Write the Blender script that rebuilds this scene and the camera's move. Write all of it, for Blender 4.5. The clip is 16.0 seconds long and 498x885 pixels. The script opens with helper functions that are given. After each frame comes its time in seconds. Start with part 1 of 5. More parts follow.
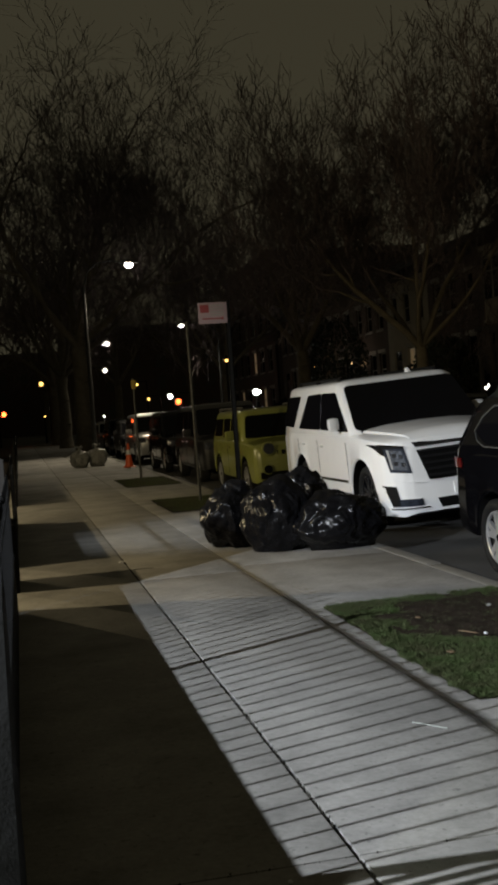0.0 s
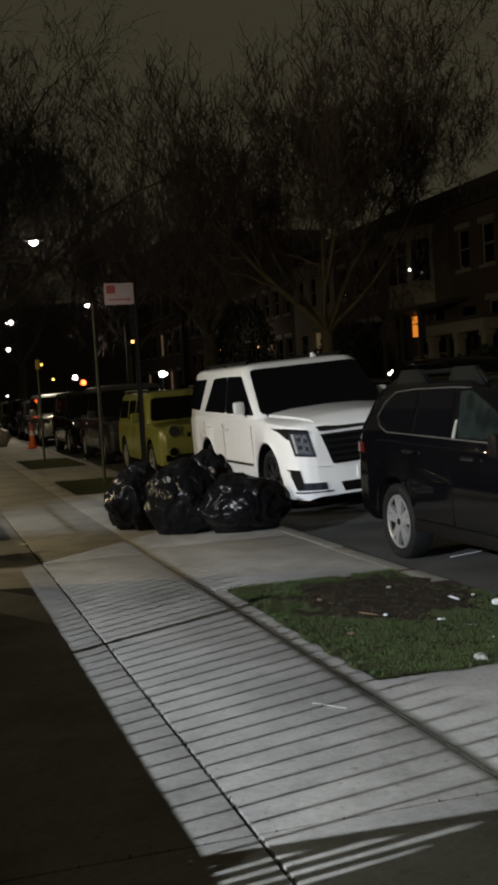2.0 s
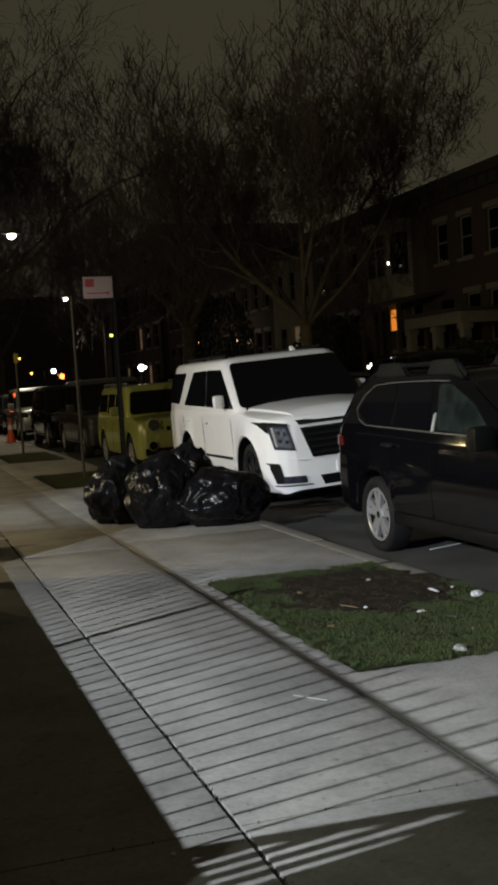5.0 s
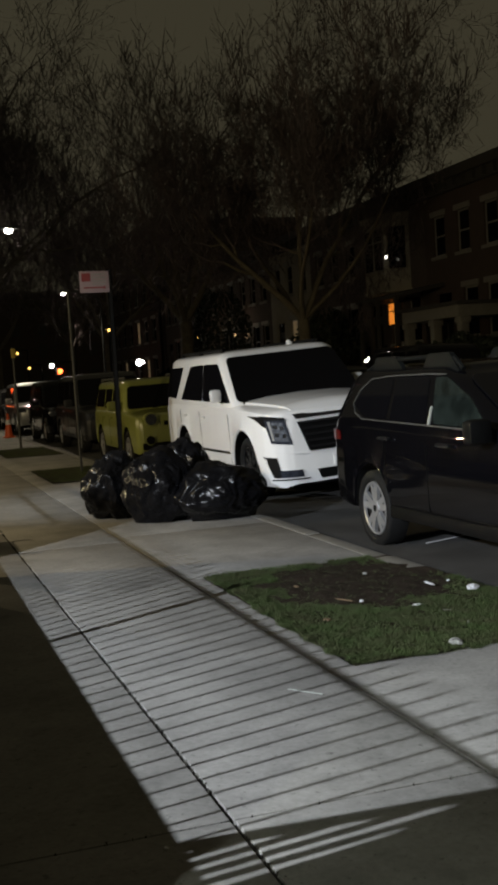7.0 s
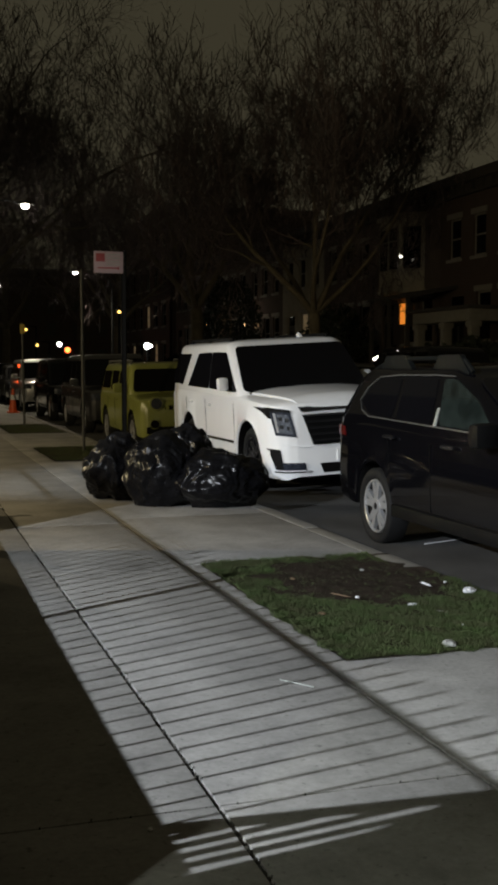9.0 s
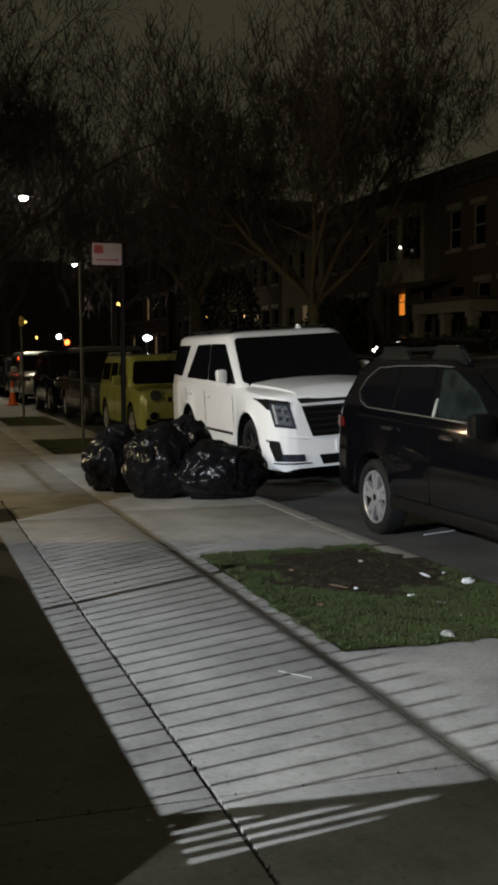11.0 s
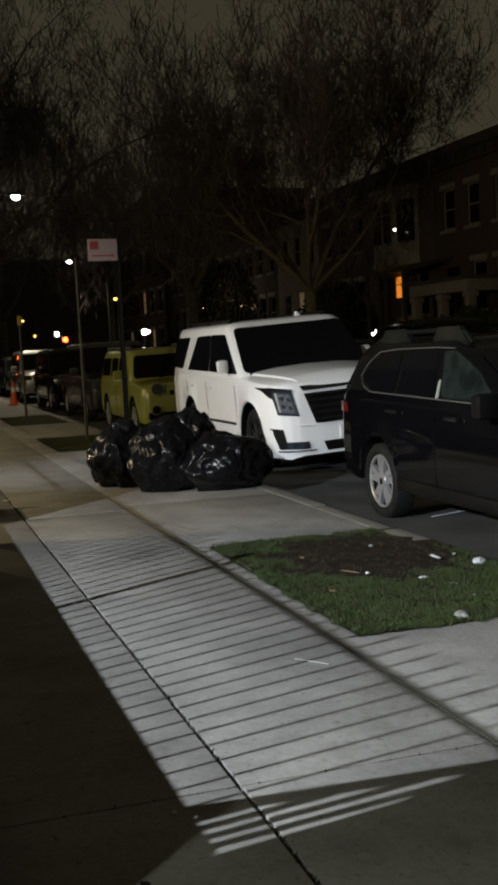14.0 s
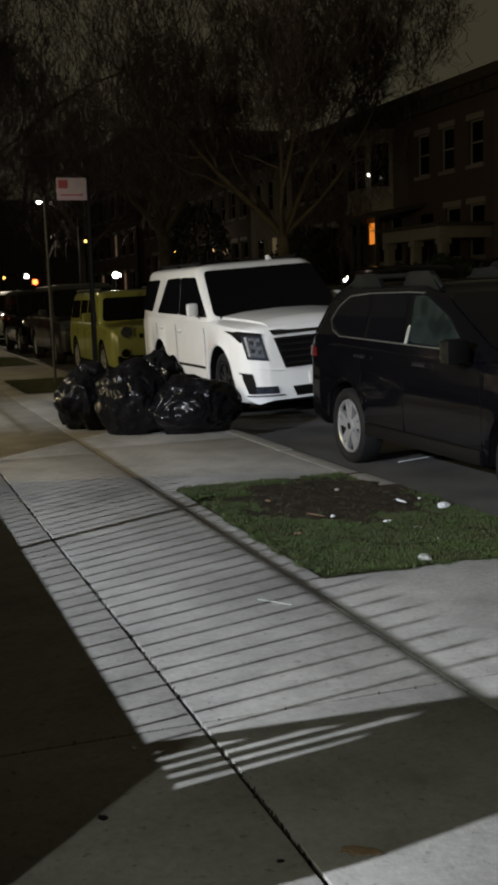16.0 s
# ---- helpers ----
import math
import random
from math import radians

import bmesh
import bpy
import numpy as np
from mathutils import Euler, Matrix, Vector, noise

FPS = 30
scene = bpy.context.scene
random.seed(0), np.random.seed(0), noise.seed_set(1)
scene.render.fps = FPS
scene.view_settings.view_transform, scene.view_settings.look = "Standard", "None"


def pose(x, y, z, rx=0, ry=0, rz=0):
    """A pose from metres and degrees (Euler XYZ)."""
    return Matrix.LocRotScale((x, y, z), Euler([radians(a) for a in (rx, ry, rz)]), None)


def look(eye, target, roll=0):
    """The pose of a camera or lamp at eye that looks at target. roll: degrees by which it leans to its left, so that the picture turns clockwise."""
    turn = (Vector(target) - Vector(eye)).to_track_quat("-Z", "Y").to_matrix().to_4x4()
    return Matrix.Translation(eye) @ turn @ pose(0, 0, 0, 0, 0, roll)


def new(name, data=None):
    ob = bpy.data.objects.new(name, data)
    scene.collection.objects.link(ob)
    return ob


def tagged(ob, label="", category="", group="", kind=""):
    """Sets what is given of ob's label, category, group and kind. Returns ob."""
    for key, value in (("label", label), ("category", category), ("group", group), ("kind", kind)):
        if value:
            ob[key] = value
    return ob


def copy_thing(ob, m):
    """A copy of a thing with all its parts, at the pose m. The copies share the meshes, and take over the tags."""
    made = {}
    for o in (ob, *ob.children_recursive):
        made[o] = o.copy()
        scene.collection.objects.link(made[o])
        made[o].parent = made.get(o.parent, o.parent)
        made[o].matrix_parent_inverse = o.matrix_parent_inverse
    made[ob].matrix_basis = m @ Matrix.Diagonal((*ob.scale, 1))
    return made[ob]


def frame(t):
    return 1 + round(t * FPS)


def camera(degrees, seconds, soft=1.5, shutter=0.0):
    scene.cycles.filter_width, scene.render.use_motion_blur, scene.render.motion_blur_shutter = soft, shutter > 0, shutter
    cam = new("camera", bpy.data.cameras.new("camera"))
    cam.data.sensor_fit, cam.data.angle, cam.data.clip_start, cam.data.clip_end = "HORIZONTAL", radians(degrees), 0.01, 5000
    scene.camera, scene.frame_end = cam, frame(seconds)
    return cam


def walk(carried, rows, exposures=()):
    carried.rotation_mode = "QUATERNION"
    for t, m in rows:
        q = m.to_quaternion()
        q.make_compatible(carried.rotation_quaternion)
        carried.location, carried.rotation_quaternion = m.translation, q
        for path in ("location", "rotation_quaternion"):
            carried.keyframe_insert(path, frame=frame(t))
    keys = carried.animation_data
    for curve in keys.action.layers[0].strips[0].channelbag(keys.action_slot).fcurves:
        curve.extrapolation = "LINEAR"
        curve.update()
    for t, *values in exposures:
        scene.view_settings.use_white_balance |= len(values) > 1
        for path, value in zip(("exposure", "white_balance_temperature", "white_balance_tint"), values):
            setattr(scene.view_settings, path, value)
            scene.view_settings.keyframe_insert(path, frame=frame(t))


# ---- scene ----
# ---- camera and walk ----
cam = camera(26, 16.0, soft=3.5)
PATH = [
    (0.0, pose(-0.015, 0.018, 1.498, 88.34, 4.04, -12.14)),
    (0.5, pose(-0.020, 0.005, 1.509, 88.15, 3.82, -13.09)),
    (1.0, pose(-0.009, 0.016, 1.503, 87.99, 3.64, -14.18)),
    (1.5, pose(-0.013, 0.018, 1.506, 87.64, 3.47, -15.75)),
    (2.0, pose(-0.013, 0.007, 1.503, 87.10, 3.22, -17.12)),
    (2.5, pose(-0.004, 0.006, 1.506, 87.13, 3.05, -17.56)),
    (3.0, pose(-0.001, 0.004, 1.500, 86.95, 2.92, -18.05)),
    (3.5, pose(-0.027, 0.014, 1.502, 87.01, 2.96, -18.15)),
    (4.0, pose(-0.022, 0.006, 1.504, 86.83, 3.15, -18.29)),
    (6.5, pose(-0.027, -0.007, 1.505, 86.57, 3.44, -18.22)),
    (7.0, pose(-0.000, -0.000, 1.500, 86.39, 3.49, -18.32)),
    (7.5, pose(-0.005, 0.009, 1.503, 86.21, 3.40, -18.26)),
    (8.0, pose(-0.016, 0.015, 1.496, 86.08, 2.72, -18.08)),
    (8.5, pose(-0.029, 0.007, 1.498, 85.99, 0.80, -18.03)),
    (9.0, pose(-0.022, 0.012, 1.490, 85.91, -0.17, -17.97)),
    (11.5, pose(-0.008, 0.014, 1.488, 85.39, 0.33, -17.99)),
    (12.0, pose(-0.009, 0.015, 1.488, 85.21, 1.37, -18.18)),
    (12.5, pose(-0.005, 0.019, 1.487, 85.09, 2.18, -18.25)),
    (13.0, pose(-0.010, 0.013, 1.492, 85.03, 2.58, -18.17)),
    (13.5, pose(-0.011, 0.025, 1.485, 84.92, 2.54, -18.21)),
    (14.0, pose(-0.031, 0.008, 1.494, 84.90, 2.57, -18.05)),
    (14.5, pose(-0.020, 0.021, 1.473, 84.29, 2.44, -18.03)),
    (15.0, pose(0.005, 0.041, 1.464, 83.81, 2.05, -18.35)),
    (15.5, pose(0.005, 0.031, 1.467, 82.23, 1.38, -19.27)),
    (16.0, pose(0.001, 0.030, 1.463, 82.00, 1.71, -19.52)),
]
walk(cam, PATH, exposures=[(0.0, 2.05), (16.0, 2.08)])

# ---- world and large lights ----
world = bpy.data.worlds.new("night_sky")
scene.world = world
world.use_nodes = True
wn = world.node_tree.nodes
wn["Background"].inputs["Color"].default_value = (1.0, 0.88, 0.54, 1)
wn["Background"].inputs["Strength"].default_value = 0.0093


def lamp(name, at, watts, colour, radius):
    data = bpy.data.lights.new(name, "POINT")
    data.energy, data.color, data.shadow_soft_size = watts, colour, radius
    ob = new(name, data)
    ob.location = at
    return ob


def flood(name, at, aim, watts, colour, radius, cone=150, blend=0.4):
    data = bpy.data.lights.new(name, "SPOT")
    data.energy, data.color, data.shadow_soft_size = watts, colour, radius
    data.spot_size, data.spot_blend = radians(cone), blend
    ob = new(name, data)
    ob.matrix_basis = look(at, aim)
    return ob


PORCH = (-7.0, 1.9, 4.27)
flood("porch_light_source", PORCH, (2.6, 5.3, 0.3), 1700, (0.87, 0.93, 1.0), 0.055, 64, 0.7)
flood("gate_light_source", (-4.6, -2.1, 3.3), (1.6, 1.95, 0.0), 180, (0.95, 1.0, 0.85), 0.09, 29, 0.25)
flood("porch_light_source", (-6.0, 10.7, 3.4), (1.0, 10.9, 0.0), 260, (1.0, 0.80, 0.46), 0.05)
# unseen fill light, added to brighten the white SUV at the kerb
flood("suv_fill_source", (-6.0, 11.6, 4.4), (4.4, 14.2, 1.35), 620, (0.86, 0.93, 1.0), 0.10, 40, 0.75)
flood("porch_light_source", (-6.0, 20.6, 3.4), (1.0, 20.6, 0.0), 235, (1.0, 0.80, 0.46), 0.05)
flood("street_light_source", (4.9, 44.0, 7.45), (4.5, 42.0, 0), 330, (1.0, 0.86, 0.62), 0.12, 124)
flood("street_light_source", (11.2, 71.5, 7.2), (11.2, 69.0, 0), 90, (1.0, 0.9, 0.7), 0.12, 140)
lamp("house_lamp_source", (18.8, 67.2, 4.1), 1.0, (1.0, 0.62, 0.28), 0.1)
# the lamp at y 60 is unseen, added to light the doorway columns
lamp("house_lamp_source", (18.9, 60.1, 4.7), 1.2, (1.0, 0.72, 0.42), 0.08)
lamp("post_light_source", (13.2, 60.2, 2.55), 6, (1.0, 0.93, 0.8), 0.1)


# ---- materials ----
def material(name, base, rough=0.6, metal=0.0, vary=0.25, scale=6.0, fine=60.0, bump=0.0, coat=0.0, emit=0.0, tone=None, spread=0.0, spec=0.5, specks=0.0):
    """A procedural surface: base colour varied at two scales, uneven roughness and fine relief."""
    m = bpy.data.materials.new(name)
    m.use_nodes = True
    nt = m.node_tree
    b = nt.nodes["Principled BSDF"]
    b.inputs["Roughness"].default_value, b.inputs["Metallic"].default_value = rough, metal
    b.inputs["Coat Weight"].default_value, b.inputs["Coat Roughness"].default_value = coat, 0.04
    b.inputs["Specular IOR Level"].default_value = spec
    if emit:
        b.inputs["Emission Color"].default_value, b.inputs["Emission Strength"].default_value = (*base, 1), emit
    geo = nt.nodes.new("ShaderNodeNewGeometry")

    def tex(s, detail):
        n = nt.nodes.new("ShaderNodeTexNoise")
        n.inputs["Scale"].default_value, n.inputs["Detail"].default_value, n.inputs["Roughness"].default_value = s, detail, 0.65
        nt.links.new(geo.outputs["Position"], n.inputs["Vector"])
        return n

    big, small = tex(scale, 5), tex(fine, 3)
    blend = nt.nodes.new("ShaderNodeMath")
    blend.operation = "MULTIPLY_ADD"
    nt.links.new(small.outputs["Fac"], blend.inputs[0])
    blend.inputs[1].default_value = 0.5
    nt.links.new(big.outputs["Fac"], blend.inputs[2])
    last = blend.outputs[0]
    if spread:
        info = nt.nodes.new("ShaderNodeObjectInfo")
        add = nt.nodes.new("ShaderNodeMath")
        add.operation = "MULTIPLY_ADD"
        nt.links.new(info.outputs["Random"], add.inputs[0])
        add.inputs[1].default_value = spread
        nt.links.new(last, add.inputs[2])
        last = add.outputs[0]
    ramp = nt.nodes.new("ShaderNodeMapRange")
    ramp.inputs["From Min"].default_value, ramp.inputs["From Max"].default_value = 0.45, 1.05 + spread
    nt.links.new(last, ramp.inputs["Value"])
    mix = nt.nodes.new("ShaderNodeMix")
    mix.data_type = "RGBA"
    low = tone if tone else tuple(c * (1 - vary) for c in base)
    mix.inputs["A"].default_value = (*low, 1)
    mix.inputs["B"].default_value = (*[min(1, c * (1 + vary * 0.6)) for c in base], 1)
    nt.links.new(ramp.outputs["Result"], mix.inputs["Factor"])
    colour = mix.outputs["Result"]
    if specks:
        # dark spots and broad stains
        for s, lo, hi, amount in ((26.0, 0.60, 0.70, specks), (1.1, 0.50, 0.74, specks * 0.75), (7.0, 0.58, 0.75, specks * 0.5)):
            n = tex(s, 4)
            r = nt.nodes.new("ShaderNodeMapRange")
            r.inputs["From Min"].default_value, r.inputs["From Max"].default_value, r.inputs["To Max"].default_value = lo, hi, amount
            nt.links.new(n.outputs["Fac"], r.inputs["Value"])
            k = nt.nodes.new("ShaderNodeMix")
            k.data_type = "RGBA"
            nt.links.new(r.outputs["Result"], k.inputs["Factor"])
            nt.links.new(colour, k.inputs["A"])
            k.inputs["B"].default_value = (*[c * 0.35 for c in base], 1)
            colour = k.outputs["Result"]
    nt.links.new(colour, b.inputs["Base Color"])
    rr = nt.nodes.new("ShaderNodeMapRange")
    rr.inputs["To Min"].default_value, rr.inputs["To Max"].default_value = rough * 0.8, min(1, rough * 1.2)
    nt.links.new(big.outputs["Fac"], rr.inputs["Value"])
    nt.links.new(rr.outputs["Result"], b.inputs["Roughness"])
    if bump:
        bp = nt.nodes.new("ShaderNodeBump")
        bp.inputs["Strength"].default_value, bp.inputs["Distance"].default_value = bump, 0.01
        nt.links.new(blend.outputs[0], bp.inputs["Height"])
        nt.links.new(bp.outputs["Normal"], b.inputs["Normal"])
    return m


CONCRETE = material("concrete", (0.31, 0.30, 0.282), 0.85, vary=0.46, scale=1.7, fine=32, bump=0.5, spread=0.1, spec=0.3, specks=0.75)
KERB = material("kerb_stone", (0.19, 0.183, 0.165), 0.8, vary=0.35, scale=5, fine=80, bump=0.5, spread=0.1, spec=0.3, specks=0.5)
JOINT = material("joint_dirt", (0.035, 0.032, 0.024), 0.95, vary=0.5, scale=14, fine=90, bump=0.6)
ASPHALT = material("asphalt", (0.065, 0.064, 0.063), 0.85, vary=0.6, scale=1.3, fine=160, bump=0.6, spec=0.3, specks=0.4)
EARTH = material("earth", (0.036, 0.027, 0.02), 0.95, vary=0.5, scale=9, fine=70, bump=1.0, spec=0.1)
GRASS = material("grass", (0.03, 0.058, 0.011), 0.85, vary=0.6, scale=5.5, fine=26, tone=(0.044, 0.036, 0.014))
IRON = material("black_iron", (0.012, 0.012, 0.012), 0.75, vary=0.3, scale=20, fine=120, bump=0.4, spec=0.08)
MASONRY = material("rendered_masonry", (0.05, 0.045, 0.04), 0.9, vary=0.3, scale=3, fine=60, bump=0.5)
BAG = material("bag_plastic", (0.006, 0.006, 0.007), 0.26, vary=0.3, scale=9, fine=45, bump=0.1, spec=0.2)
WHITE = material("white_paint", (0.80, 0.80, 0.80), 0.32, vary=0.05, scale=3, fine=40, coat=0.8)
BLACKPAINT = material("black_paint", (0.003, 0.003, 0.004), 0.07, vary=0.2, scale=3, fine=40, spec=0.35)
LIME = material("lime_paint", (0.215, 0.235, 0.058), 0.3, vary=0.16, scale=3, fine=40, coat=0.7)
GREYPAINT = material("dark_grey_paint", (0.016, 0.016, 0.018), 0.3, vary=0.15, scale=3, fine=40, coat=0.8)
SILVERPAINT = material("silver_paint", (0.35, 0.36, 0.37), 0.3, metal=0.4, vary=0.1, scale=3, fine=40, coat=0.8)
GLASS = material("tinted_glass", (0.004, 0.004, 0.005), 0.04, vary=0.2, scale=3, fine=30, spec=0.18)
POST = material("post_paint", (0.035, 0.036, 0.034), 0.6, vary=0.4, scale=8, fine=60, bump=0.2)
CREAM = material("cream_plastic", (0.34, 0.36, 0.33), 0.5, vary=0.2, scale=10, fine=60)
RAIL = material("rail_grey", (0.007, 0.008, 0.008), 0.5, spec=0.12, vary=0.2, scale=10, fine=80)
PLASTIC = material("black_plastic", (0.006, 0.006, 0.006), 0.5, vary=0.2, scale=10, fine=120, bump=0.1, spec=0.1)
RUBBER = material("tyre_rubber", (0.012, 0.012, 0.012), 0.7, vary=0.3, scale=15, fine=150, bump=0.2, spec=0.15)
ALLOY = material("alloy", (0.55, 0.56, 0.58), 0.32, metal=0.7, vary=0.15, scale=15, fine=80)
CHROME = material("chrome", (0.6, 0.6, 0.62), 0.15, metal=1.0, vary=0.1, scale=15, fine=80)
DARKCHROME = material("dark_chrome", (0.10, 0.10, 0.11), 0.25, metal=0.9, vary=0.1, scale=15, fine=80)
# opaque; the uneven pale tint stands in for light seen through the window
GLASS_LIT = material("lit_door_glass", (0.016, 0.022, 0.02), 0.05, vary=0.8, scale=5, fine=14)
REFLECT = material("lamp_reflector", (0.24, 0.26, 0.30), 0.2, metal=0.6, vary=0.8, scale=22, fine=60)
LENS = material("headlight_lens", (0.045, 0.05, 0.065), 0.1, metal=0.2, vary=0.7, scale=18, fine=70)
REDLENS = material("red_lens", (0.08, 0.004, 0.005), 0.12, vary=0.2, scale=20, fine=60)
PLATE = material("plate", (0.6, 0.6, 0.55), 0.5, vary=0.05)
BARK = material("bark", (0.16, 0.135, 0.09), 0.9, vary=0.5, scale=3.5, fine=30, bump=0.8)
TWIG = material("twig_bark", (0.15, 0.118, 0.115), 0.9, vary=0.35, scale=5, fine=30)
STEEL = material("galvanised_steel", (0.09, 0.09, 0.085), 0.5, metal=0.3, vary=0.3, scale=8, fine=60, bump=0.1)
SIGNFACE = material("sign_face", (0.33, 0.25, 0.27), 0.45, vary=0.08, scale=8, fine=60)
SIGNRED = material("sign_red", (0.26, 0.06, 0.065), 0.45, vary=0.1, scale=8, fine=60)
BRICK = material("house_brick", (0.07, 0.05, 0.042), 0.9, vary=0.35, scale=2, fine=25, bump=0.4)
BROWNSTONE = material("brownstone", (0.085, 0.066, 0.055), 0.9, vary=0.3, scale=2, fine=25, bump=0.4)
LIMESTONE = material("limestone", (0.30, 0.275, 0.22), 0.85, vary=0.25, scale=2, fine=25, bump=0.3)
TRIM = material("painted_trim", (0.22, 0.21, 0.185), 0.6, vary=0.25, scale=5, fine=40)
DARKTRIM = material("dark_cornice", (0.05, 0.045, 0.04), 0.7, vary=0.3, scale=5, fine=40)
PAPER = material("white_paper", (0.72, 0.72, 0.74), 0.6, vary=0.15, scale=25, fine=80, bump=0.3)
LEAFBROWN = material("dry_leaf", (0.22, 0.145, 0.085), 0.8, vary=0.4, scale=25, fine=80)
ORANGE = material("cone_orange", (0.75, 0.12, 0.03), 0.5, vary=0.2, scale=10, fine=60)
GREYBAG = material("grey_sack", (0.30, 0.30, 0.28), 0.5, vary=0.3, scale=9, fine=50, bump=0.4)
EVERGREEN = material("evergreen_leaf", (0.022, 0.032, 0.016), 0.8, vary=0.5, scale=3, fine=20)
LAMPGLOW = material("lamp_glow", (1.0, 0.95, 0.85), 0.4, emit=6.0, vary=0.0)
LAMPCOOL = material("lamp_cool_glow", (0.92, 1.0, 0.95), 0.4, emit=2.6, vary=0.0)
WARMGLOW = material("warm_window_glow", (1.0, 0.30, 0.035), 0.5, emit=0.17, vary=0.3, scale=3, fine=9)
DIMGLOW = material("dim_window_glow", (1.0, 0.72, 0.4), 0.5, emit=0.012, vary=0.3, scale=3, fine=9)
DOORGLOW = material("doorway_glow", (1.0, 0.66, 0.36), 0.5, emit=0.03, vary=0.3, scale=3, fine=9)
YELLOWGLOW = material("amber_glow", (1.0, 0.55, 0.12), 0.5, emit=0.9, vary=0.0)
TEALGLOW = material("lit_van_window", (0.35, 0.85, 0.8), 0.3, emit=0.035, vary=0.5, scale=4, fine=9)
REDGLOW = material("red_signal_glow", (1.0, 0.10, 0.02), 0.5, emit=2.6, vary=0.0)
TAGYELLOW = material("yellow_tag", (0.3, 0.22, 0.04), 0.5, vary=0.15, scale=12, fine=60)
REFLECTOR = material("lit_reflector", (1.0, 0.95, 0.8), 0.4, emit=1.2, vary=0.0)


# ---- mesh helpers ----
def finish(bm, name, mat, smooth=0.6):
    bmesh.ops.recalc_face_normals(bm, faces=bm.faces)
    if smooth:
        for f in bm.faces:
            f.smooth = True
        for e in bm.edges:
            e.smooth = len(e.link_faces) == 2 and e.calc_face_angle(4) < smooth
    me = bpy.data.meshes.new(name)
    bm.to_mesh(me)
    bm.free()
    for m in (mat if isinstance(mat, (list, tuple)) else (mat,)):
        me.materials.append(m)
    return me


def part(name, bm, mat, parent, label="", smooth=0.6):
    me = bm if isinstance(bm, bpy.types.Mesh) else finish(bm, name, mat, smooth)
    ob = new(name, me)
    ob.parent = parent
    return tagged(ob, label)


def single(name, bm, mat, label, category, group="", kind="", smooth=0.6, m=None):
    ob = new(name, finish(bm, name, mat, smooth))
    if m is not None:
        ob.matrix_basis = m
    return tagged(ob, label, category, group, kind)


def thing(name, m, label, category, group="", kind=""):
    ob = new(name)
    ob.empty_display_size = 0.2
    ob.matrix_basis = m
    return tagged(ob, label, category, group, kind)


def box(bm, x0, x1, y0, y1, z0, z1, bevel=0.0):
    g = bmesh.ops.create_cube(bm, size=1.0, matrix=Matrix.LocRotScale(((x0 + x1) / 2, (y0 + y1) / 2, (z0 + z1) / 2), None, (x1 - x0, y1 - y0, z1 - z0)))
    if bevel:
        edges = {e for v in g["verts"] for e in v.link_edges}
        bmesh.ops.bevel(bm, geom=list(edges), offset=bevel, segments=2, profile=0.6, affect="EDGES")
    return bm


def tube(bm, p0, p1, r0, r1, n=10, caps=True):
    p0, p1 = Vector(p0), Vector(p1)
    d = p1 - p0
    q = d.to_track_quat("Z", "Y").to_matrix().to_4x4()
    bmesh.ops.create_cone(bm, cap_ends=caps, segments=n, radius1=r0, radius2=r1, depth=d.length, matrix=Matrix.Translation((p0 + p1) / 2) @ q)
    return bm


def rings(bm, loops, cap=True, mats=None):
    """Skin a list of closed loops with equal numbers of points."""
    rows = [[bm.verts.new(p) for p in loop] for loop in loops]
    n = len(rows[0])
    for a, b in zip(rows, rows[1:]):
        for k in range(n):
            f = bm.faces.new((a[k], a[(k + 1) % n], b[(k + 1) % n], b[k]))
            if mats:
                f.material_index = mats(k)
    if cap:
        bm.faces.new(rows[0][::-1])
        bm.faces.new(rows[-1])
    return bm


def slab(bm, outer, inner):
    """A thin solid between two matching outlines."""
    rings(bm, [outer, inner], True)
    return bm


def rounded(pts, r, n=4):
    """An outline with its corners rounded."""
    out = []
    k = len(pts)
    for i in range(k):
        p, a, b = Vector(pts[i]), Vector(pts[i - 1]), Vector(pts[(i + 1) % k])
        ra = min(r, 0.45 * (a - p).length, 0.45 * (b - p).length)
        s, e = p + (a - p).normalized() * ra, p + (b - p).normalized() * ra
        for j in range(n + 1):
            t = j / n
            out.append(tuple(s * (1 - t) ** 2 + p * 2 * t * (1 - t) + e * t * t))
    return out


def bm_new():
    return bmesh.new()


# ---- ground, road, pavement ----
ROAD = -0.12
FENCE = -0.13
bm = bm_new()
for x0, x1, y0, y1 in ((-400, 400, -300, 1500),):
    bmesh.ops.create_grid(bm, x_segments=4, y_segments=4, size=0.5, matrix=Matrix.LocRotScale(((x0 + x1) / 2, (y0 + y1) / 2, -0.16), None, (x1 - x0, y1 - y0, 1)))
single("ground", bm, ASPHALT, "dark asphalt ground reaching to the horizon", "ground", kind="structure")
bm = bm_new()
bmesh.ops.create_grid(bm, x_segments=14, y_segments=90, size=0.5, matrix=Matrix.LocRotScale((8.45, 95, ROAD), None, (9.8, 250, 1)))
for v in bm.verts:
    v.co.z += 0.03 * max(0, 4.85 - abs(v.co.x - 8.5)) + 0.004 * noise.noise(v.co * 0.7)
single("road", bm, ASPHALT, "worn dark asphalt road between parked cars", "road", kind="structure")
bm = bm_new()
box(bm, -0.3, 3.5, -20, 200, -0.15, -0.022)
pavement = single("pavement", bm, JOINT, "concrete sidewalk flags with dark dirt-filled joints", "pavement", kind="structure", smooth=0)
bm = bm_new()
box(bm, 13.5, 20.0, -20, 200, -0.15, 0.0)
single("pavement_far", bm, CONCRETE, "concrete sidewalk across the road", "pavement", kind="structure", smooth=0)
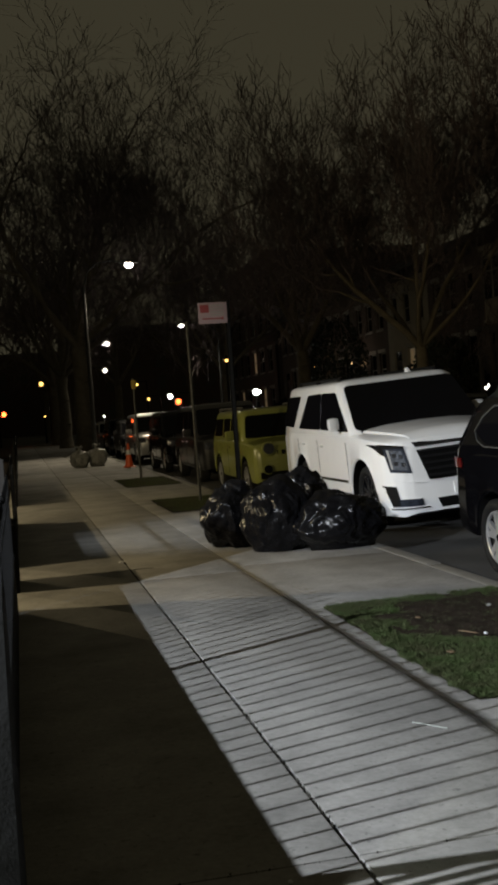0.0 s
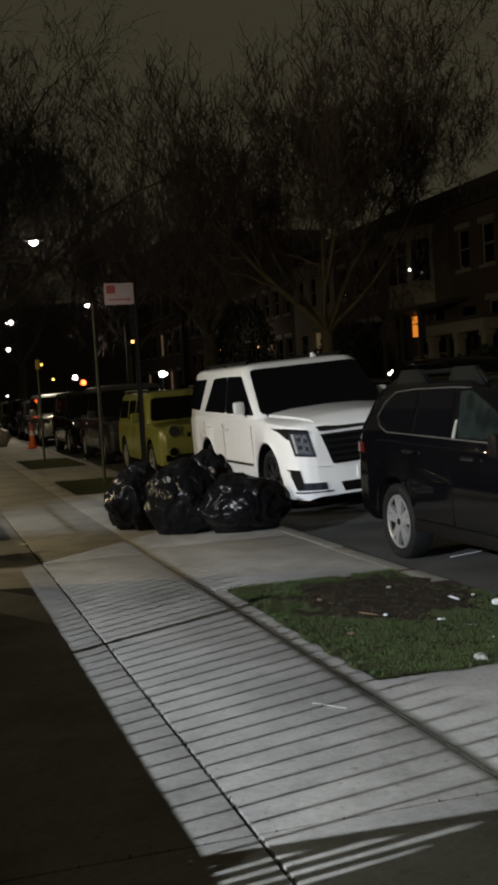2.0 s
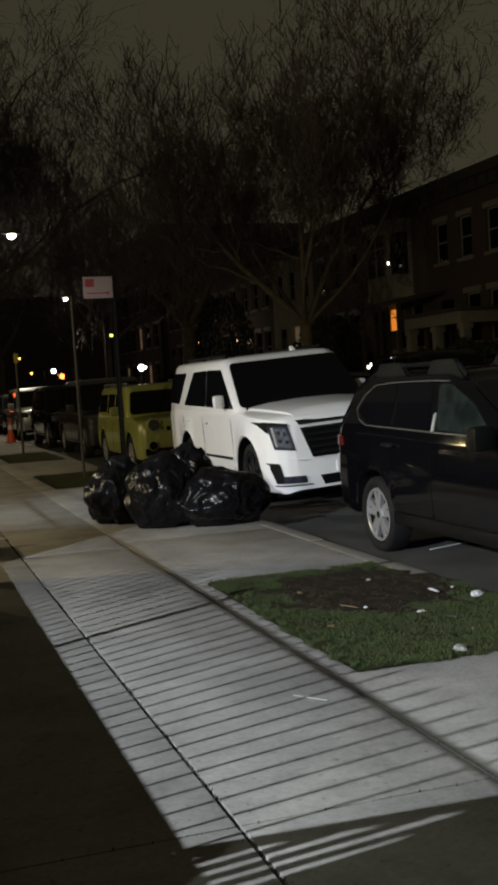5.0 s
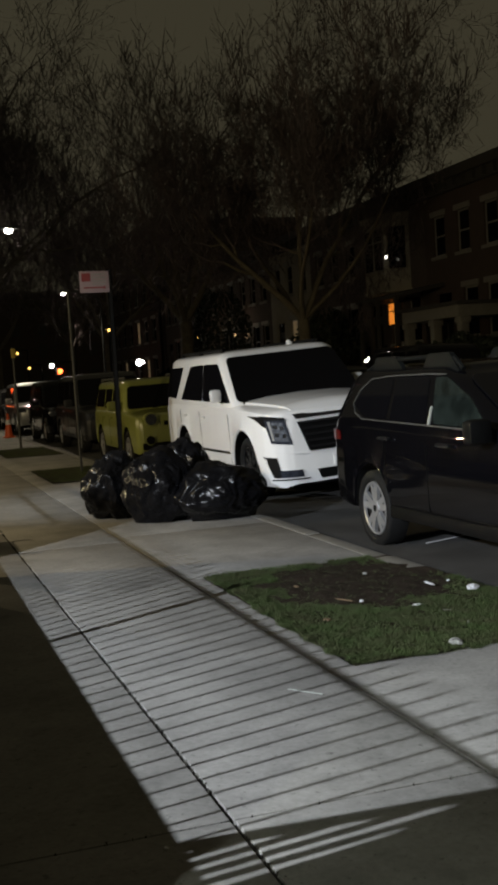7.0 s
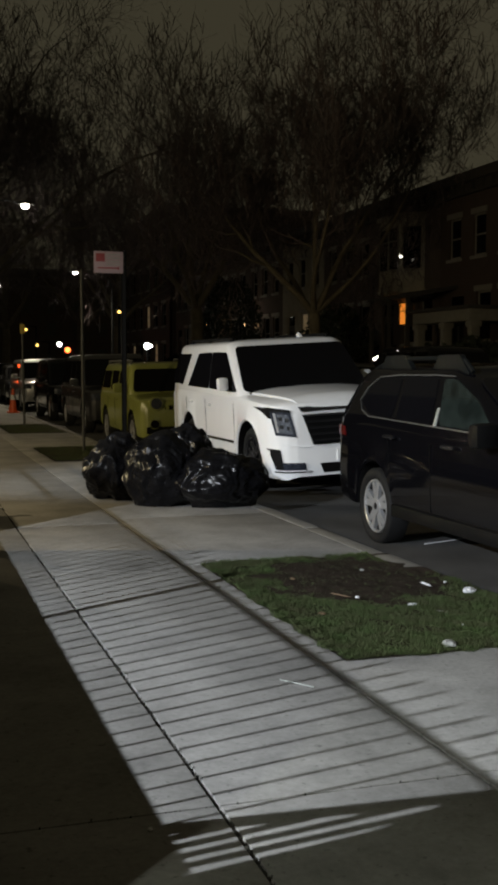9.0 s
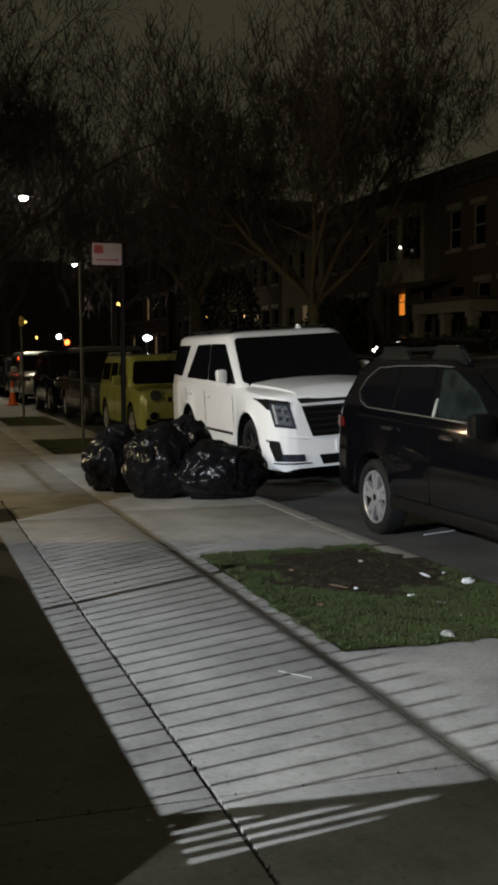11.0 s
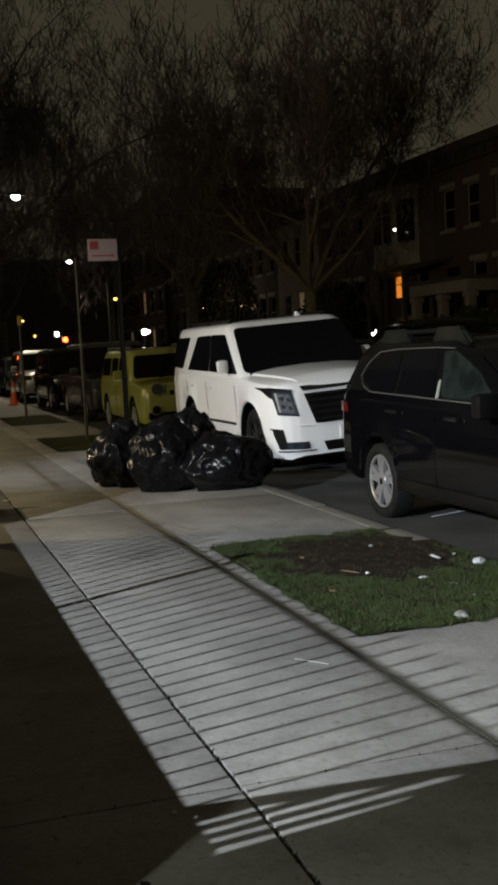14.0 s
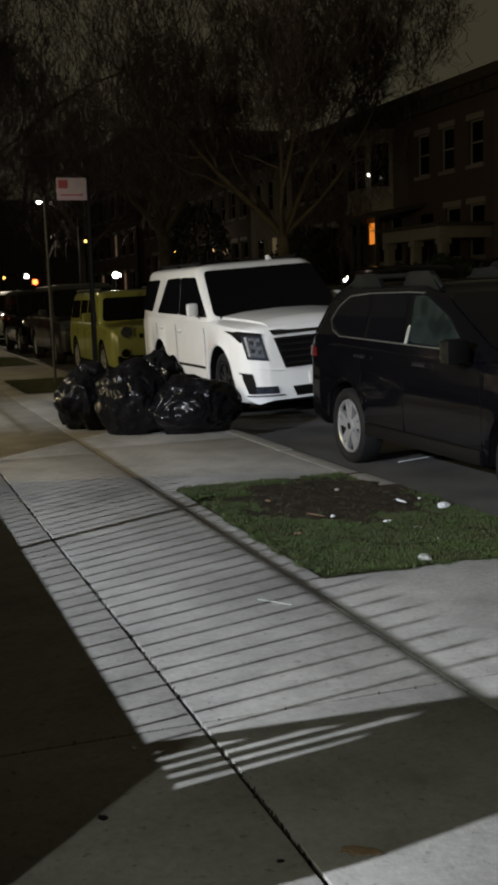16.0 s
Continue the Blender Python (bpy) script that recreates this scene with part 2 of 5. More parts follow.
bm = bm_new()
box(bm, 13.3, 13.494, -20, 200, -0.15, 0.006, 0.02)
single("kerb_far", bm, KERB, "stone kerb across the road", "kerb", kind="structure")
bm = bm_new()
box(bm, -7.2, -0.31, -20, 200, -0.15, -0.01)
single("front_yard", bm, EARTH, "dark earth front yards behind the fence", "yard", kind="structure", smooth=0)
bm = bm_new()
box(bm, -7.6, -7.2, -20, 120, -0.15, 9.0)
single("wall_west", bm, BRICK, "plain brick house fronts behind the yards", "wall", kind="structure", smooth=0)


def flag(x0, x1, y0, y1, gap=0.009, top=0.0):
    bm = bm_new()
    box(bm, x0 + gap, x1 - gap, y0 + min(gap, 0.005), y1 - min(gap, 0.005), -0.1, top, 0.004)
    return part("flag", bm, CONCRETE, pavement)


# ---- fence ----
def picket_mesh(top):
    bm = bm_new()
    box(bm, -0.006, 0.006, -0.006, 0.006, 0.42, top)
    tube(bm, (0, 0, top), (0, 0, top + 0.07), 0.012, 0.001, 6)
    return finish(bm, "picket", IRON, 0)


def fence(y0, y1, label, posts=2.4, rail=1.0, step=0.133, first=0.06):
    f = thing("iron_fence", pose(FENCE, y0, 0), label, "fence", "front yard fences")
    n = y1 - y0
    bm = bm_new()
    box(bm, -0.012, 0.012, 0, n, -0.05, 0.482)
    part("kick_panel", bm, IRON, f, "solid black iron kick panel", smooth=0)
    for name, z, h in (("top_rail", rail, 0.014), ("bottom_rail", 0.478, 0.02)):
        bm = bm_new()
        box(bm, -0.014, 0.014, 0, n, z - h / 2, z + h / 2)
        part(name, bm, IRON, f, smooth=0)
    me = picket_mesh(rail + 0.07)
    y = first
    while y < n:
        ob = part("picket", me, IRON, f)
        ob.location = (0, y, 0)
        y += step
    y = 0.03 if posts else n
    bm = bm_new()
    box(bm, -0.013, 0.013, -0.013, 0.013, 0.4, rail + 0.1)
    bmesh.ops.create_uvsphere(bm, u_segments=8, v_segments=6, radius=0.025, matrix=Matrix.Translation((0, 0, rail + 0.12)))
    me = finish(bm, "post", IRON)
    y = 3.0
    while y < n:
        ob = part("post", me, IRON, f)
        ob.location = (0, y, 0)
        y += posts
    return f


near = fence(2.86, 8.84, "black iron picket fence above a solid iron panel", posts=9.0, first=0.308)
bm = bm_new()
slab(bm, *[[(x, 0.335, 0.44), (x, 0.265, 0.44), (x, 0.04, 0.98), (x, 0.10, 0.98)] for x in (-0.02, 0.02)])
part("brace", bm, IRON, near, smooth=0)
for y in (0.045, 0.102, 0.16, 0.217):
    bm = bm_new()
    box(bm, -0.01, 0.01, y - 0.016, y + 0.016, 0.44, 0.46 + 0.54 * (0.265 - y) / 0.225)
    part("gate_bar", bm, IRON, near, smooth=0)
fence(11.75, 17.1, "black iron fence with pickets beside the sidewalk")
fence(20.9, 29.3, "black iron fence running on along the sidewalk")
fence(32.4, 60.0, "black iron fence far along the sidewalk")
# swept-top panel, added and outlined to cast the curved shadow on the sidewalk
bm = bm_new()
prof = rounded([(2.32, -0.1), (2.32, 0.62), (2.38, 0.86), (2.55, 1.1), (2.79, 1.16), (2.90, 1.08), (2.93, 0.93), (2.87, 0.82), (2.845, 0.45), (2.885, 0.45), (2.885, -0.1)], 0.04)
slab(bm, [(FENCE - 0.05, y, z) for y, z in prof], [(FENCE + 0.05, y, z) for y, z in prof])
single("gate_pier", bm, IRON, "added black panel with a swept top, shaped for its shadow", "pier", smooth=0.4)
# added out of view: the sloping top keeps porch lights off parts of sidewalk
bm = bm_new()
rings(bm, [[(-7.19, y, -0.1), (FENCE - 0.02, y, -0.1), (FENCE - 0.02, y, 1.25), (-4.4, y, 2.95), (-7.19, y, 3.05)] for y in (8.85, 9.04)])
single("yard_wall", bm, MASONRY, "added unseen wall whose sloping top blocks the porch lights", "wall", kind="structure")
# low panel added only for the dark band it casts across the sidewalk
bm = bm_new()
box(bm, FENCE - 0.02, FENCE + 0.02, 10.05, 10.75, -0.05, 0.55, 0.01)
for y in (10.03, 10.77):
    box(bm, FENCE - 0.03, FENCE + 0.03, y - 0.03, y + 0.03, -0.05, 0.62, 0.01)
single("iron_gate", bm, IRON, "low black panel added to cast a dark band on the sidewalk", "gate")


def porch_light(at):
    wall = -7.2 - at[0]
    f = thing("porch_light", pose(*at), "small wall lantern lighting a front yard", "wall lamp", "porch lights")
    bm = bm_new()
    box(bm, wall, wall + 0.04, -0.08, 0.08, -0.15, 0.25, 0.01)
    tube(bm, (wall + 0.04, 0, 0.2), (-0.02, 0, 0.2), 0.015, 0.015, 8)
    part("bracket", bm, IRON, f)
    bm = bm_new()
    tube(bm, (0, 0, 0.12), (0, 0, 0.2), 0.13, 0.03, 12)
    part("hood", bm, IRON, f)


# the lantern at y 11.6 is added to hold the unseen SUV fill light
for at in (PORCH, (-6.0, 10.7, 3.4), (-6.0, 11.6, 4.4), (-6.0, 20.6, 3.4)):
    porch_light(at)


# ---- cars ----
def wheel_meshes(r, width, rim, spokes=5, rimmat=None, wide=1.0):
    """Tyre and rim about the x axis, outer face towards -x."""
    h = width / 2
    bm = bm_new()
    prof = [(-h * 0.55, rim), (-h * 0.9, rim + 0.02), (-h, rim + (r - rim) * 0.5), (-h * 0.88, r - 0.018), (-h * 0.7, r), (h * 0.7, r), (h, rim + (r - rim) * 0.5), (h * 0.6, rim)]
    n = 40
    rings(bm, [[(x, rr * math.cos(2 * math.pi * k / n), rr * math.sin(2 * math.pi * k / n)) for k in range(n)] for x, rr in prof + prof[:1]], False)
    tyre = finish(bm, "tyre", RUBBER, 0.9)
    bm = bm_new()
    prof = [(-h * 0.62, rim), (-h * 0.82, rim - 0.006), (-h * 0.84, rim - 0.016), (-h * 0.8, rim - 0.024), (-h * 0.6, rim - 0.026)]
    rings(bm, [[(x, rr * math.cos(2 * math.pi * k / n), rr * math.sin(2 * math.pi * k / n)) for k in range(n)] for x, rr in prof], False)
    for s in range(spokes):
        for off in (-0.13, 0.13):
            a = 2 * math.pi * s / spokes + 0.3
            c0, c1 = a + off * 0.9, a + off * 1.6
            d0 = Vector((0, math.cos(c0), math.sin(c0)))
            d1 = Vector((0, math.cos(c1), math.sin(c1)))
            t0, t1 = Vector((0, -d0.z, d0.y)), Vector((0, -d1.z, d1.y))
            p0, p1 = d0 * 0.05, d1 * (rim - 0.015)
            w0, w1 = 0.024 * wide, 0.021 * wide
            X0, X1, B = -h * 0.72, -h * 0.74, -h * 0.25
            rings(bm, [[p0 + t0 * w0 + Vector((X0, 0, 0)), p0 - t0 * w0 + Vector((X0, 0, 0)), p0 - t0 * w0 + Vector((B, 0, 0)), p0 + t0 * w0 + Vector((B, 0, 0))],
                       [p1 + t1 * w1 + Vector((X1, 0, 0)), p1 - t1 * w1 + Vector((X1, 0, 0)), p1 - t1 * w1 + Vector((B, 0, 0)), p1 + t1 * w1 + Vector((B, 0, 0))]])
    tube(bm, (-h * 0.78, 0, 0), (-h * 0.2, 0, 0), 0.075, 0.085, 16)
    rimme = finish(bm, "rim", rimmat or ALLOY, 0.5)
    # black disc filling the rim stands in for the shade between the spokes
    bm = bm_new()
    tube(bm, (-h * 0.42, 0, 0), (h * 0.1, 0, 0), rim - 0.012, rim - 0.012, 32)
    disc = finish(bm, "brake_disc", RUBBER, 0.5)
    bm = bm_new()
    tube(bm, (-h * 0.8, 0, 0), (-h * 0.72, 0, 0), 0.032, 0.034, 12)
    cap = finish(bm, "hub_cap", DARKCHROME, 0.5)
    return tyre, rimme, disc, cap


class Car:
    """A car that faces -y; x across its middle, y from the front bumper, z from the road."""

    def __init__(self, name, m, label, s, paint, group=""):
        self.s, self.paint = s, paint
        self.ob = thing(name, m, label, "car", group)
        self.build()

    def val(self, key, y):
        pts = self.s[key]
        return float(np.interp(y, [p[0] for p in pts], [p[1] for p in pts]))

    def bottom(self, y):
        s = self.s
        z = self.val("low", y)
        for yc in s["axles"]:
            d = y - yc
            if abs(d) < s["arch"]:
                z = max(z, s["r"] + math.sqrt(max(0, s["arch"] ** 2 - d * d)))
        return z

    def front(self, x):
        """How far behind the bumper the skin lies at x from the middle."""
        pts = self.s["half"]
        ax = abs(x)
        if ax <= pts[0][1]:
            return 0.03 * (ax / pts[0][1]) ** 2 - 0.03
        for a, b in zip(pts, pts[1:]):
            if a[1] <= ax <= b[1] and b[1] > a[1]:
                return a[0] + (b[0] - a[0]) * (ax - a[1]) / (b[1] - a[1])
        return pts[-1][0]

    def cabin(self, z):
        s = self.s
        k = min(1, max(0, (z - s["belt"]) / (s["roof"] - s["belt"])))
        f = s["ws"][0] + (s["ws"][1] - s["ws"][0]) * k
        r = s["rw"][0] + (s["rw"][1] - s["rw"][0]) * k
        w = s["cw"][0] + (s["cw"][1] - s["cw"][0]) * k
        return f, r, w

    def quad(self, name, c, mat, parent=None, off=0.008, deep=0.03, rear=False, label="", nu=8, nv=3):
        """A panel laid on the nose (or tail) over four corners (x, z), bent to the skin."""
        bm = bm_new()
        L = self.s["L"]

        def at(u, v, o):
            a = Vector(c[0]).lerp(Vector(c[1]), u)
            b = Vector(c[3]).lerp(Vector(c[2]), u)
            p = a.lerp(b, v)
            y = self.front(p.x)
            rise = self.s["top"]
            y = max(y, float(np.interp(p.y + 0.02, [t[1] for t in rise[:5]], [t[0] for t in rise[:5]])))
            if rear:
                tail = [t for t in self.s["half"] if t[0] > L / 2]
                yr = float(np.interp(-abs(p.x), [-t[1] for t in tail], [t[0] for t in tail]))
                crest = [t for t in self.s["top"] if t[0] > L - 0.6]
                yr = min(yr, float(np.interp(-(p.y + 0.02), [-t[1] for t in crest], [t[0] for t in crest])))
                return (p.x, yr + o, p.y)
            return (p.x, y - o, p.y)

        top = [[bm.verts.new(at(i / nu, j / nv, off)) for i in range(nu + 1)] for j in range(nv + 1)]
        bot = [[bm.verts.new(at(i / nu, j / nv, -deep)) for i in range(nu + 1)] for j in range(nv + 1)]
        for j in range(nv):
            for i in range(nu):
                bm.faces.new((top[j][i], top[j][i + 1], top[j + 1][i + 1], top[j + 1][i]))
                bm.faces.new((bot[j][i], bot[j + 1][i], bot[j + 1][i + 1], bot[j][i + 1]))
        for i in range(nu):
            bm.faces.new((top[0][i], bot[0][i], bot[0][i + 1], top[0][i + 1]))
            bm.faces.new((top[nv][i], top[nv][i + 1], bot[nv][i + 1], bot[nv][i]))
        for j in range(nv):
            bm.faces.new((top[j][0], top[j + 1][0], bot[j + 1][0], bot[j][0]))
            bm.faces.new((top[j][nu], bot[j][nu], bot[j + 1][nu], top[j + 1][nu]))
        return part(name, bm, mat, parent or self.ob, label, 0.5)

    def side(self, name, pts, mat, side, off=0.005, deep=0.02, parent=None, round_by=0.05, label=""):
        """A panel on the flank of the cabin over an outline of (y, z)."""
        out = rounded(pts, round_by) if round_by else pts
        a = [(side * (self.cabin(z)[2] + off), y, z) for y, z in out]
        b = [(side * (self.cabin(z)[2] - deep), y, z) for y, z in out]
        bm = bm_new()
        slab(bm, a, b)
        return part(name, bm, mat, parent or self.ob, label, 0.4)

    def build(self):
        s, ob = self.s, self.ob
        L, seg = s["L"], 150
        # lower body with open wheel arches
        ys = sorted(set([round(L * k / seg, 4) for k in range(seg + 1)] + [round(v, 4) for v in (0.015, 0.03, 0.05, 0.08, L - 0.08, L - 0.04, L - 0.015)]))
        loops = []
        for y in ys:
            w, zt, zb = self.val("half", y), self.val("top", y), self.bottom(y)
            lv = [max(v, zb + 0.015 * (i + 1)) for i, v in enumerate((s["sill"], 0.5, 0.72))]
            sh = zt - s.get("shoulder", 0.1)
            lv = [min(v, sh - 0.03 + 0.008 * i) for i, v in enumerate(lv)]
            bulge = 0.012 * max(0, 1 - min(abs(y - a) for a in s["axles"]) / (s["arch"] + 0.16)) if s["axles"] else 0
            half = [(0, zb), (w * 0.86, zb), (w * 0.975 + bulge, zb + 0.004), (w * 0.99 + bulge, lv[0]), (w + bulge, lv[1]), (w, lv[2]), (w * 0.985, sh), (w * 0.955, sh + 0.6 * (zt - sh)), (w * 0.89, zt - 0.006), (w * 0.5, zt + 0.018)]
            full = half + [(0, zt + 0.026)] + [(-x, z) for x, z in half[:0:-1]]
            loops.append([(x, y, z) for x, z in full])
        n = len(loops[0])
        bm = bm_new()
        rings(bm, loops, True, lambda k: 1 if k in (0, 1, n - 1, n - 2) else 0)
        body = part("body", bm, (self.paint, PLASTIC), ob, smooth=0.55)
        # cabin
        bm = bm_new()
        loops, rc = [], s.get("corner", 0.14)
        zb, zr = s["belt"] - 0.05, s["roof"]
        for k in range(7):
            z = zb + (zr - 0.06 - zb) * k / 6
            loops.append((z, *self.cabin(z), 0.0))
        for dz, ins in ((-0.03, 0.008), (-0.01, 0.03), (0.006, 0.075), (0.022, 0.2), (0.032, 0.4)):
            loops.append((zr + dz, *self.cabin(zr), ins))
        out = []
        for z, f, r, w, ins in loops:
            f, r, w = f + ins, r - ins * 0.6, w - ins
            c = max(0.04, rc - ins * 0.2)
            ring = []
            for cx, cy, a0 in ((w - c, f + c, -90), (w - c, r - c, 0), (-w + c, r - c, 90), (-w + c, f + c, 180)):
                for j in range(6):
                    a = radians(a0 + 18 * j)
                    ring.append((cx + c * math.cos(a), cy + c * math.sin(a), z))
            out.append(ring)
        rings(bm, out, True)
        part("cabin", bm, self.paint, ob, smooth=0.5)
        # glass
        zc = s["belt"]
        z0, z1 = zc + s.get("g0", 0.03), zr - s.get("g1", 0.1)
        f0, f1 = self.cabin(z0), self.cabin(z1)
        for name, idx, sign in (("windscreen", 0, -1), ("rear_window", 1, 1)):
            w0, w1 = f0[2] - s.get("gi", 0.07), f1[2] - s.get("gi", 0.07)
            pts = rounded([(-w0, z0), (w0, z0), (w1, z1), (-w1, z1)], 0.07)
            bm = bm_new()
            slab(bm, [(x, self.cabin(z)[idx] + sign * 0.008, z) for x, z in pts], [(x, self.cabin(z)[idx] - sign * 0.02, z) for x, z in pts])
            part(name, bm, GLASS, ob, "dark tinted glass", 0.4)
        for sd in (-1, 1):
            for nm, pts, *gm in s["glass"]:
                self.side(nm, pts, gm[0] if gm else GLASS, sd, label="dark tinted glass", round_by=s.get("ground", 0.05))
            for nm, pts, mt in s.get("bits", ()):
                self.side(nm, pts, mt, sd, off=0.009, round_by=0.012)
            # door seams and handles on the lower flank
            for y in s["seams"]:
                bm = bm_new()
                w = self.val("half", y)
                za, zb2 = max(s["sill"], self.bottom(y) + 0.03), self.val("top", y) - s.get("shoulder", 0.1)
                box(bm, sd * w - 0.003, sd * w + 0.0025, y - 0.0016, y + 0.0016, za + 0.02, zb2 - 0.02)
                part("door_seam", bm, PLASTIC, ob, smooth=0)
            for y, z in s["handles"]:
                bm = bm_new()
                w = self.val("half", y)
                box(bm, sd * (w + 0.012) - 0.018, sd * (w + 0.012) + 0.018, y - 0.1, y + 0.1, z - 0.016, z + 0.016, 0.01)
                part("door_handle", bm, s.get("handlemat", self.paint), ob)
            # mirror
            y, z = s["mirror"]
            w = self.cabin(z)[2]
            bm = bm_new()
            box(bm, sd * (w + s.get("mo", 0.17)) - s.get("mw", 0.11), sd * (w + s.get("mo", 0.17)) + s.get("mw", 0.11), y - 0.07, y + 0.07, z - 0.09, z + 0.09, 0.045)
            housing = part("side_mirror", bm, s.get("mirrormat", self.paint), ob)
            bm = bm_new()
            tube(bm, (sd * (w - 0.03), y, z - 0.07), (sd * (w + 0.14), y, z - 0.05), 0.025, 0.02, 8)
            part("mirror_stalk", bm, PLASTIC, housing)
            bm = bm_new()
            box(bm, sd * (w + s.get("mo", 0.17)) - s.get("mw", 0.11) + 0.02, sd * (w + s.get("mo", 0.17)) + s.get("mw", 0.11) - 0.02, y + 0.068, y + 0.074, z - 0.065, z + 0.065, 0.002)
            part("mirror_glass", bm, CHROME, housing)
        # wheels
        tyre, rim, disc, cap = wheel_meshes(s["r"], s["tw"], s["rim"], s.get("spokes", 5), s.get("rimmat"), s.get("sw", 1.0))
        for yc in s["axles"]:
            for sd in (-1, 1):
                x = sd * (self.val("half", yc) - s["tw"] / 2 - s.get("inset", 0.005))
                t = part("wheel", tyre, None, ob)
                t.location = (x, yc, s["r"])
                if sd > 0:
                    t.rotation_euler = (0, 0, math.pi)
                for nm, me in (("rim", rim), ("brake_disc", disc), ("hub_cap", cap)):
                    part(nm, me, None, t)
        # underbody block that hides the far side
        bm = bm_new()
        w = self.val("half", L / 2) - s["tw"] - 0.06
        box(bm, -w, w, 0.4, L - 0.4, s["r"] * 0.62, 0.6)
        part("underbody", bm, PLASTIC, ob, smooth=0)


ESC = dict(L=5.18, r=0.40, tw=0.28, rim=0.28, arch=0.49, axles=(0.97, 3.92), sill=0.36, belt=1.22, roof=1.925, spokes=6, shoulder=0.09,
           low=[(0, 0.22), (0.08, 0.18), (0.5, 0.22), (1.4, 0.31), (4.4, 0.31), (5.05, 0.32), (5.18, 0.42)],
           half=[(0, 0.66), (0.05, 0.78), (0.13, 0.88), (0.27, 0.955), (0.5, 1.0), (0.9, 1.02), (4.5, 1.02), (4.95, 0.99), (5.12, 0.93), (5.18, 0.84)],
           top=[(0, 1.0), (0.02, 1.06), (0.08, 1.11), (0.2, 1.14), (0.6, 1.175), (1.2, 1.21), (1.6, 1.225), (2.2, 1.23), (4.9, 1.26), (5.08, 1.2), (5.18, 1.02)],
           ws=(1.31, 2.06), rw=(5.1, 4.82), cw=(0.97, 0.85), g0=0.035, g1=0.06, gi=0.065, corner=0.2,
           glass=[("door_window", [(1.5, 1.25), (2.84, 1.275), (2.84, 1.80), (2.14, 1.79)]), ("door_window", [(2.86, 1.275), (4.06, 1.295), (3.58, 1.79), (2.86, 1.80)]),
                  ("quarter_window", [(4.37, 1.31), (5.0, 1.34), (4.82, 1.79), (4.0, 1.79)])],
           seams=(1.5, 2.9, 3.98), handles=((2.72, 1.05), (3.72, 1.07)), mirror=(1.8, 1.36), mo=0.12, mw=0.075, inset=0.05, rimmat=DARKCHROME)
escalade = Car("white_suv", pose(5.34, 12.4, ROAD + 0.055, 0, -3.4, 0), "large white suv with dark tinted windows parked at the kerb", ESC, WHITE)
E_ = escalade
# raised hood with a crease down each side
bm = bm_new()
loops = []
for k in range(17):
    y = 0.05 + 1.33 * k / 16
    w, z = 0.60 + 0.20 * k / 16, E_.val("top", y)
    lift = 0.048 * min(1.0, k / 3)
    half = [(w + 0.035, z - 0.02), (w, z + 0.004 + lift * 0.55), (w - 0.06, z + lift * 0.85), (w * 0.6, z + 0.02 + lift), (0.0, z + 0.034 + lift)]
    loops.append([(x, y, zz) for x, zz in half] + [(-x, y, zz) for x, zz in half[-2::-1]])
rings(bm, loops)
part("hood", bm, WHITE, E_.ob, smooth=0.35)
bm = bm_new()
box(bm, -0.82, 0.82, 1.33, 1.40, 1.215, 1.255, 0.012)
part("cowl", bm, PLASTIC, E_.ob)
for sd in (-1, 1):
    hl = E_.quad("headlight", [(sd * 0.945, 1.070), (sd * 0.75, 1.035), (sd * 0.68, 0.715), (sd * 0.90, 0.745)], LENS, label="tall clear headlight with dark housing", off=0.01)
    E_.quad("lamp_tip", [(sd * 1.008, 1.095), (sd * 0.945, 1.085), (sd * 0.938, 0.950), (sd * 0.95, 0.960)], PLASTIC, hl, 0.012)
    E_.quad("brow", [(sd * 0.965, 1.095), (sd * 0.75, 1.055), (sd * 0.748, 1.025), (sd * 0.94, 1.040)], PLASTIC, hl, 0.013)
    E_.quad("reflector", [(sd * 0.90, 1.015), (sd * 0.775, 0.995), (sd * 0.715, 0.755), (sd * 0.87, 0.775)], REFLECT, hl, 0.012, 0.008)
    E_.quad("led_strip", [(sd * 0.918, 1.020), (sd * 0.90, 1.020), (sd * 0.875, 0.780), (sd * 0.89, 0.780)], ALLOY, hl, 0.014, 0.01)
    for x, z in ((0.855, 0.95), (0.79, 0.93), (0.845, 0.85), (0.77, 0.83)):
        E_.quad("projector", [(sd * (x + 0.022), z + 0.026), (sd * (x - 0.022), z + 0.024), (sd * (x - 0.024), z - 0.026), (sd * (x + 0.02), z - 0.024)], CHROME, hl, 0.015, 0.01, nu=2)
    E_.quad("bumper_vent", [(sd * 0.97, 0.580), (sd * 0.87, 0.565), (sd * 0.83, 0.315), (sd * 0.905, 0.315)], PLASTIC, off=0.012)
    E_.quad("fog_light", [(sd * 0.85, 0.405), (sd * 0.59, 0.395), (sd * 0.575, 0.305), (sd * 0.84, 0.315)], LENS, off=0.013)
    E_.quad("bumper_trim", [(sd * 0.92, 0.298), (sd * 0.50, 0.288), (sd * 0.50, 0.275), (sd * 0.92, 0.283)], CHROME, off=0.016)
    E_.quad("bumper_crease", [(sd * 0.885, 0.630), (sd * 0.50, 0.585), (sd * 0.50, 0.579), (sd * 0.885, 0.624)], WHITE, off=0.012, deep=0.01)
gr = E_.quad("grille", [(-0.63, 1.080), (0.63, 1.080), (0.47, 0.615), (-0.47, 0.615)], PLASTIC, off=0.028, label="dark chrome slatted grille")
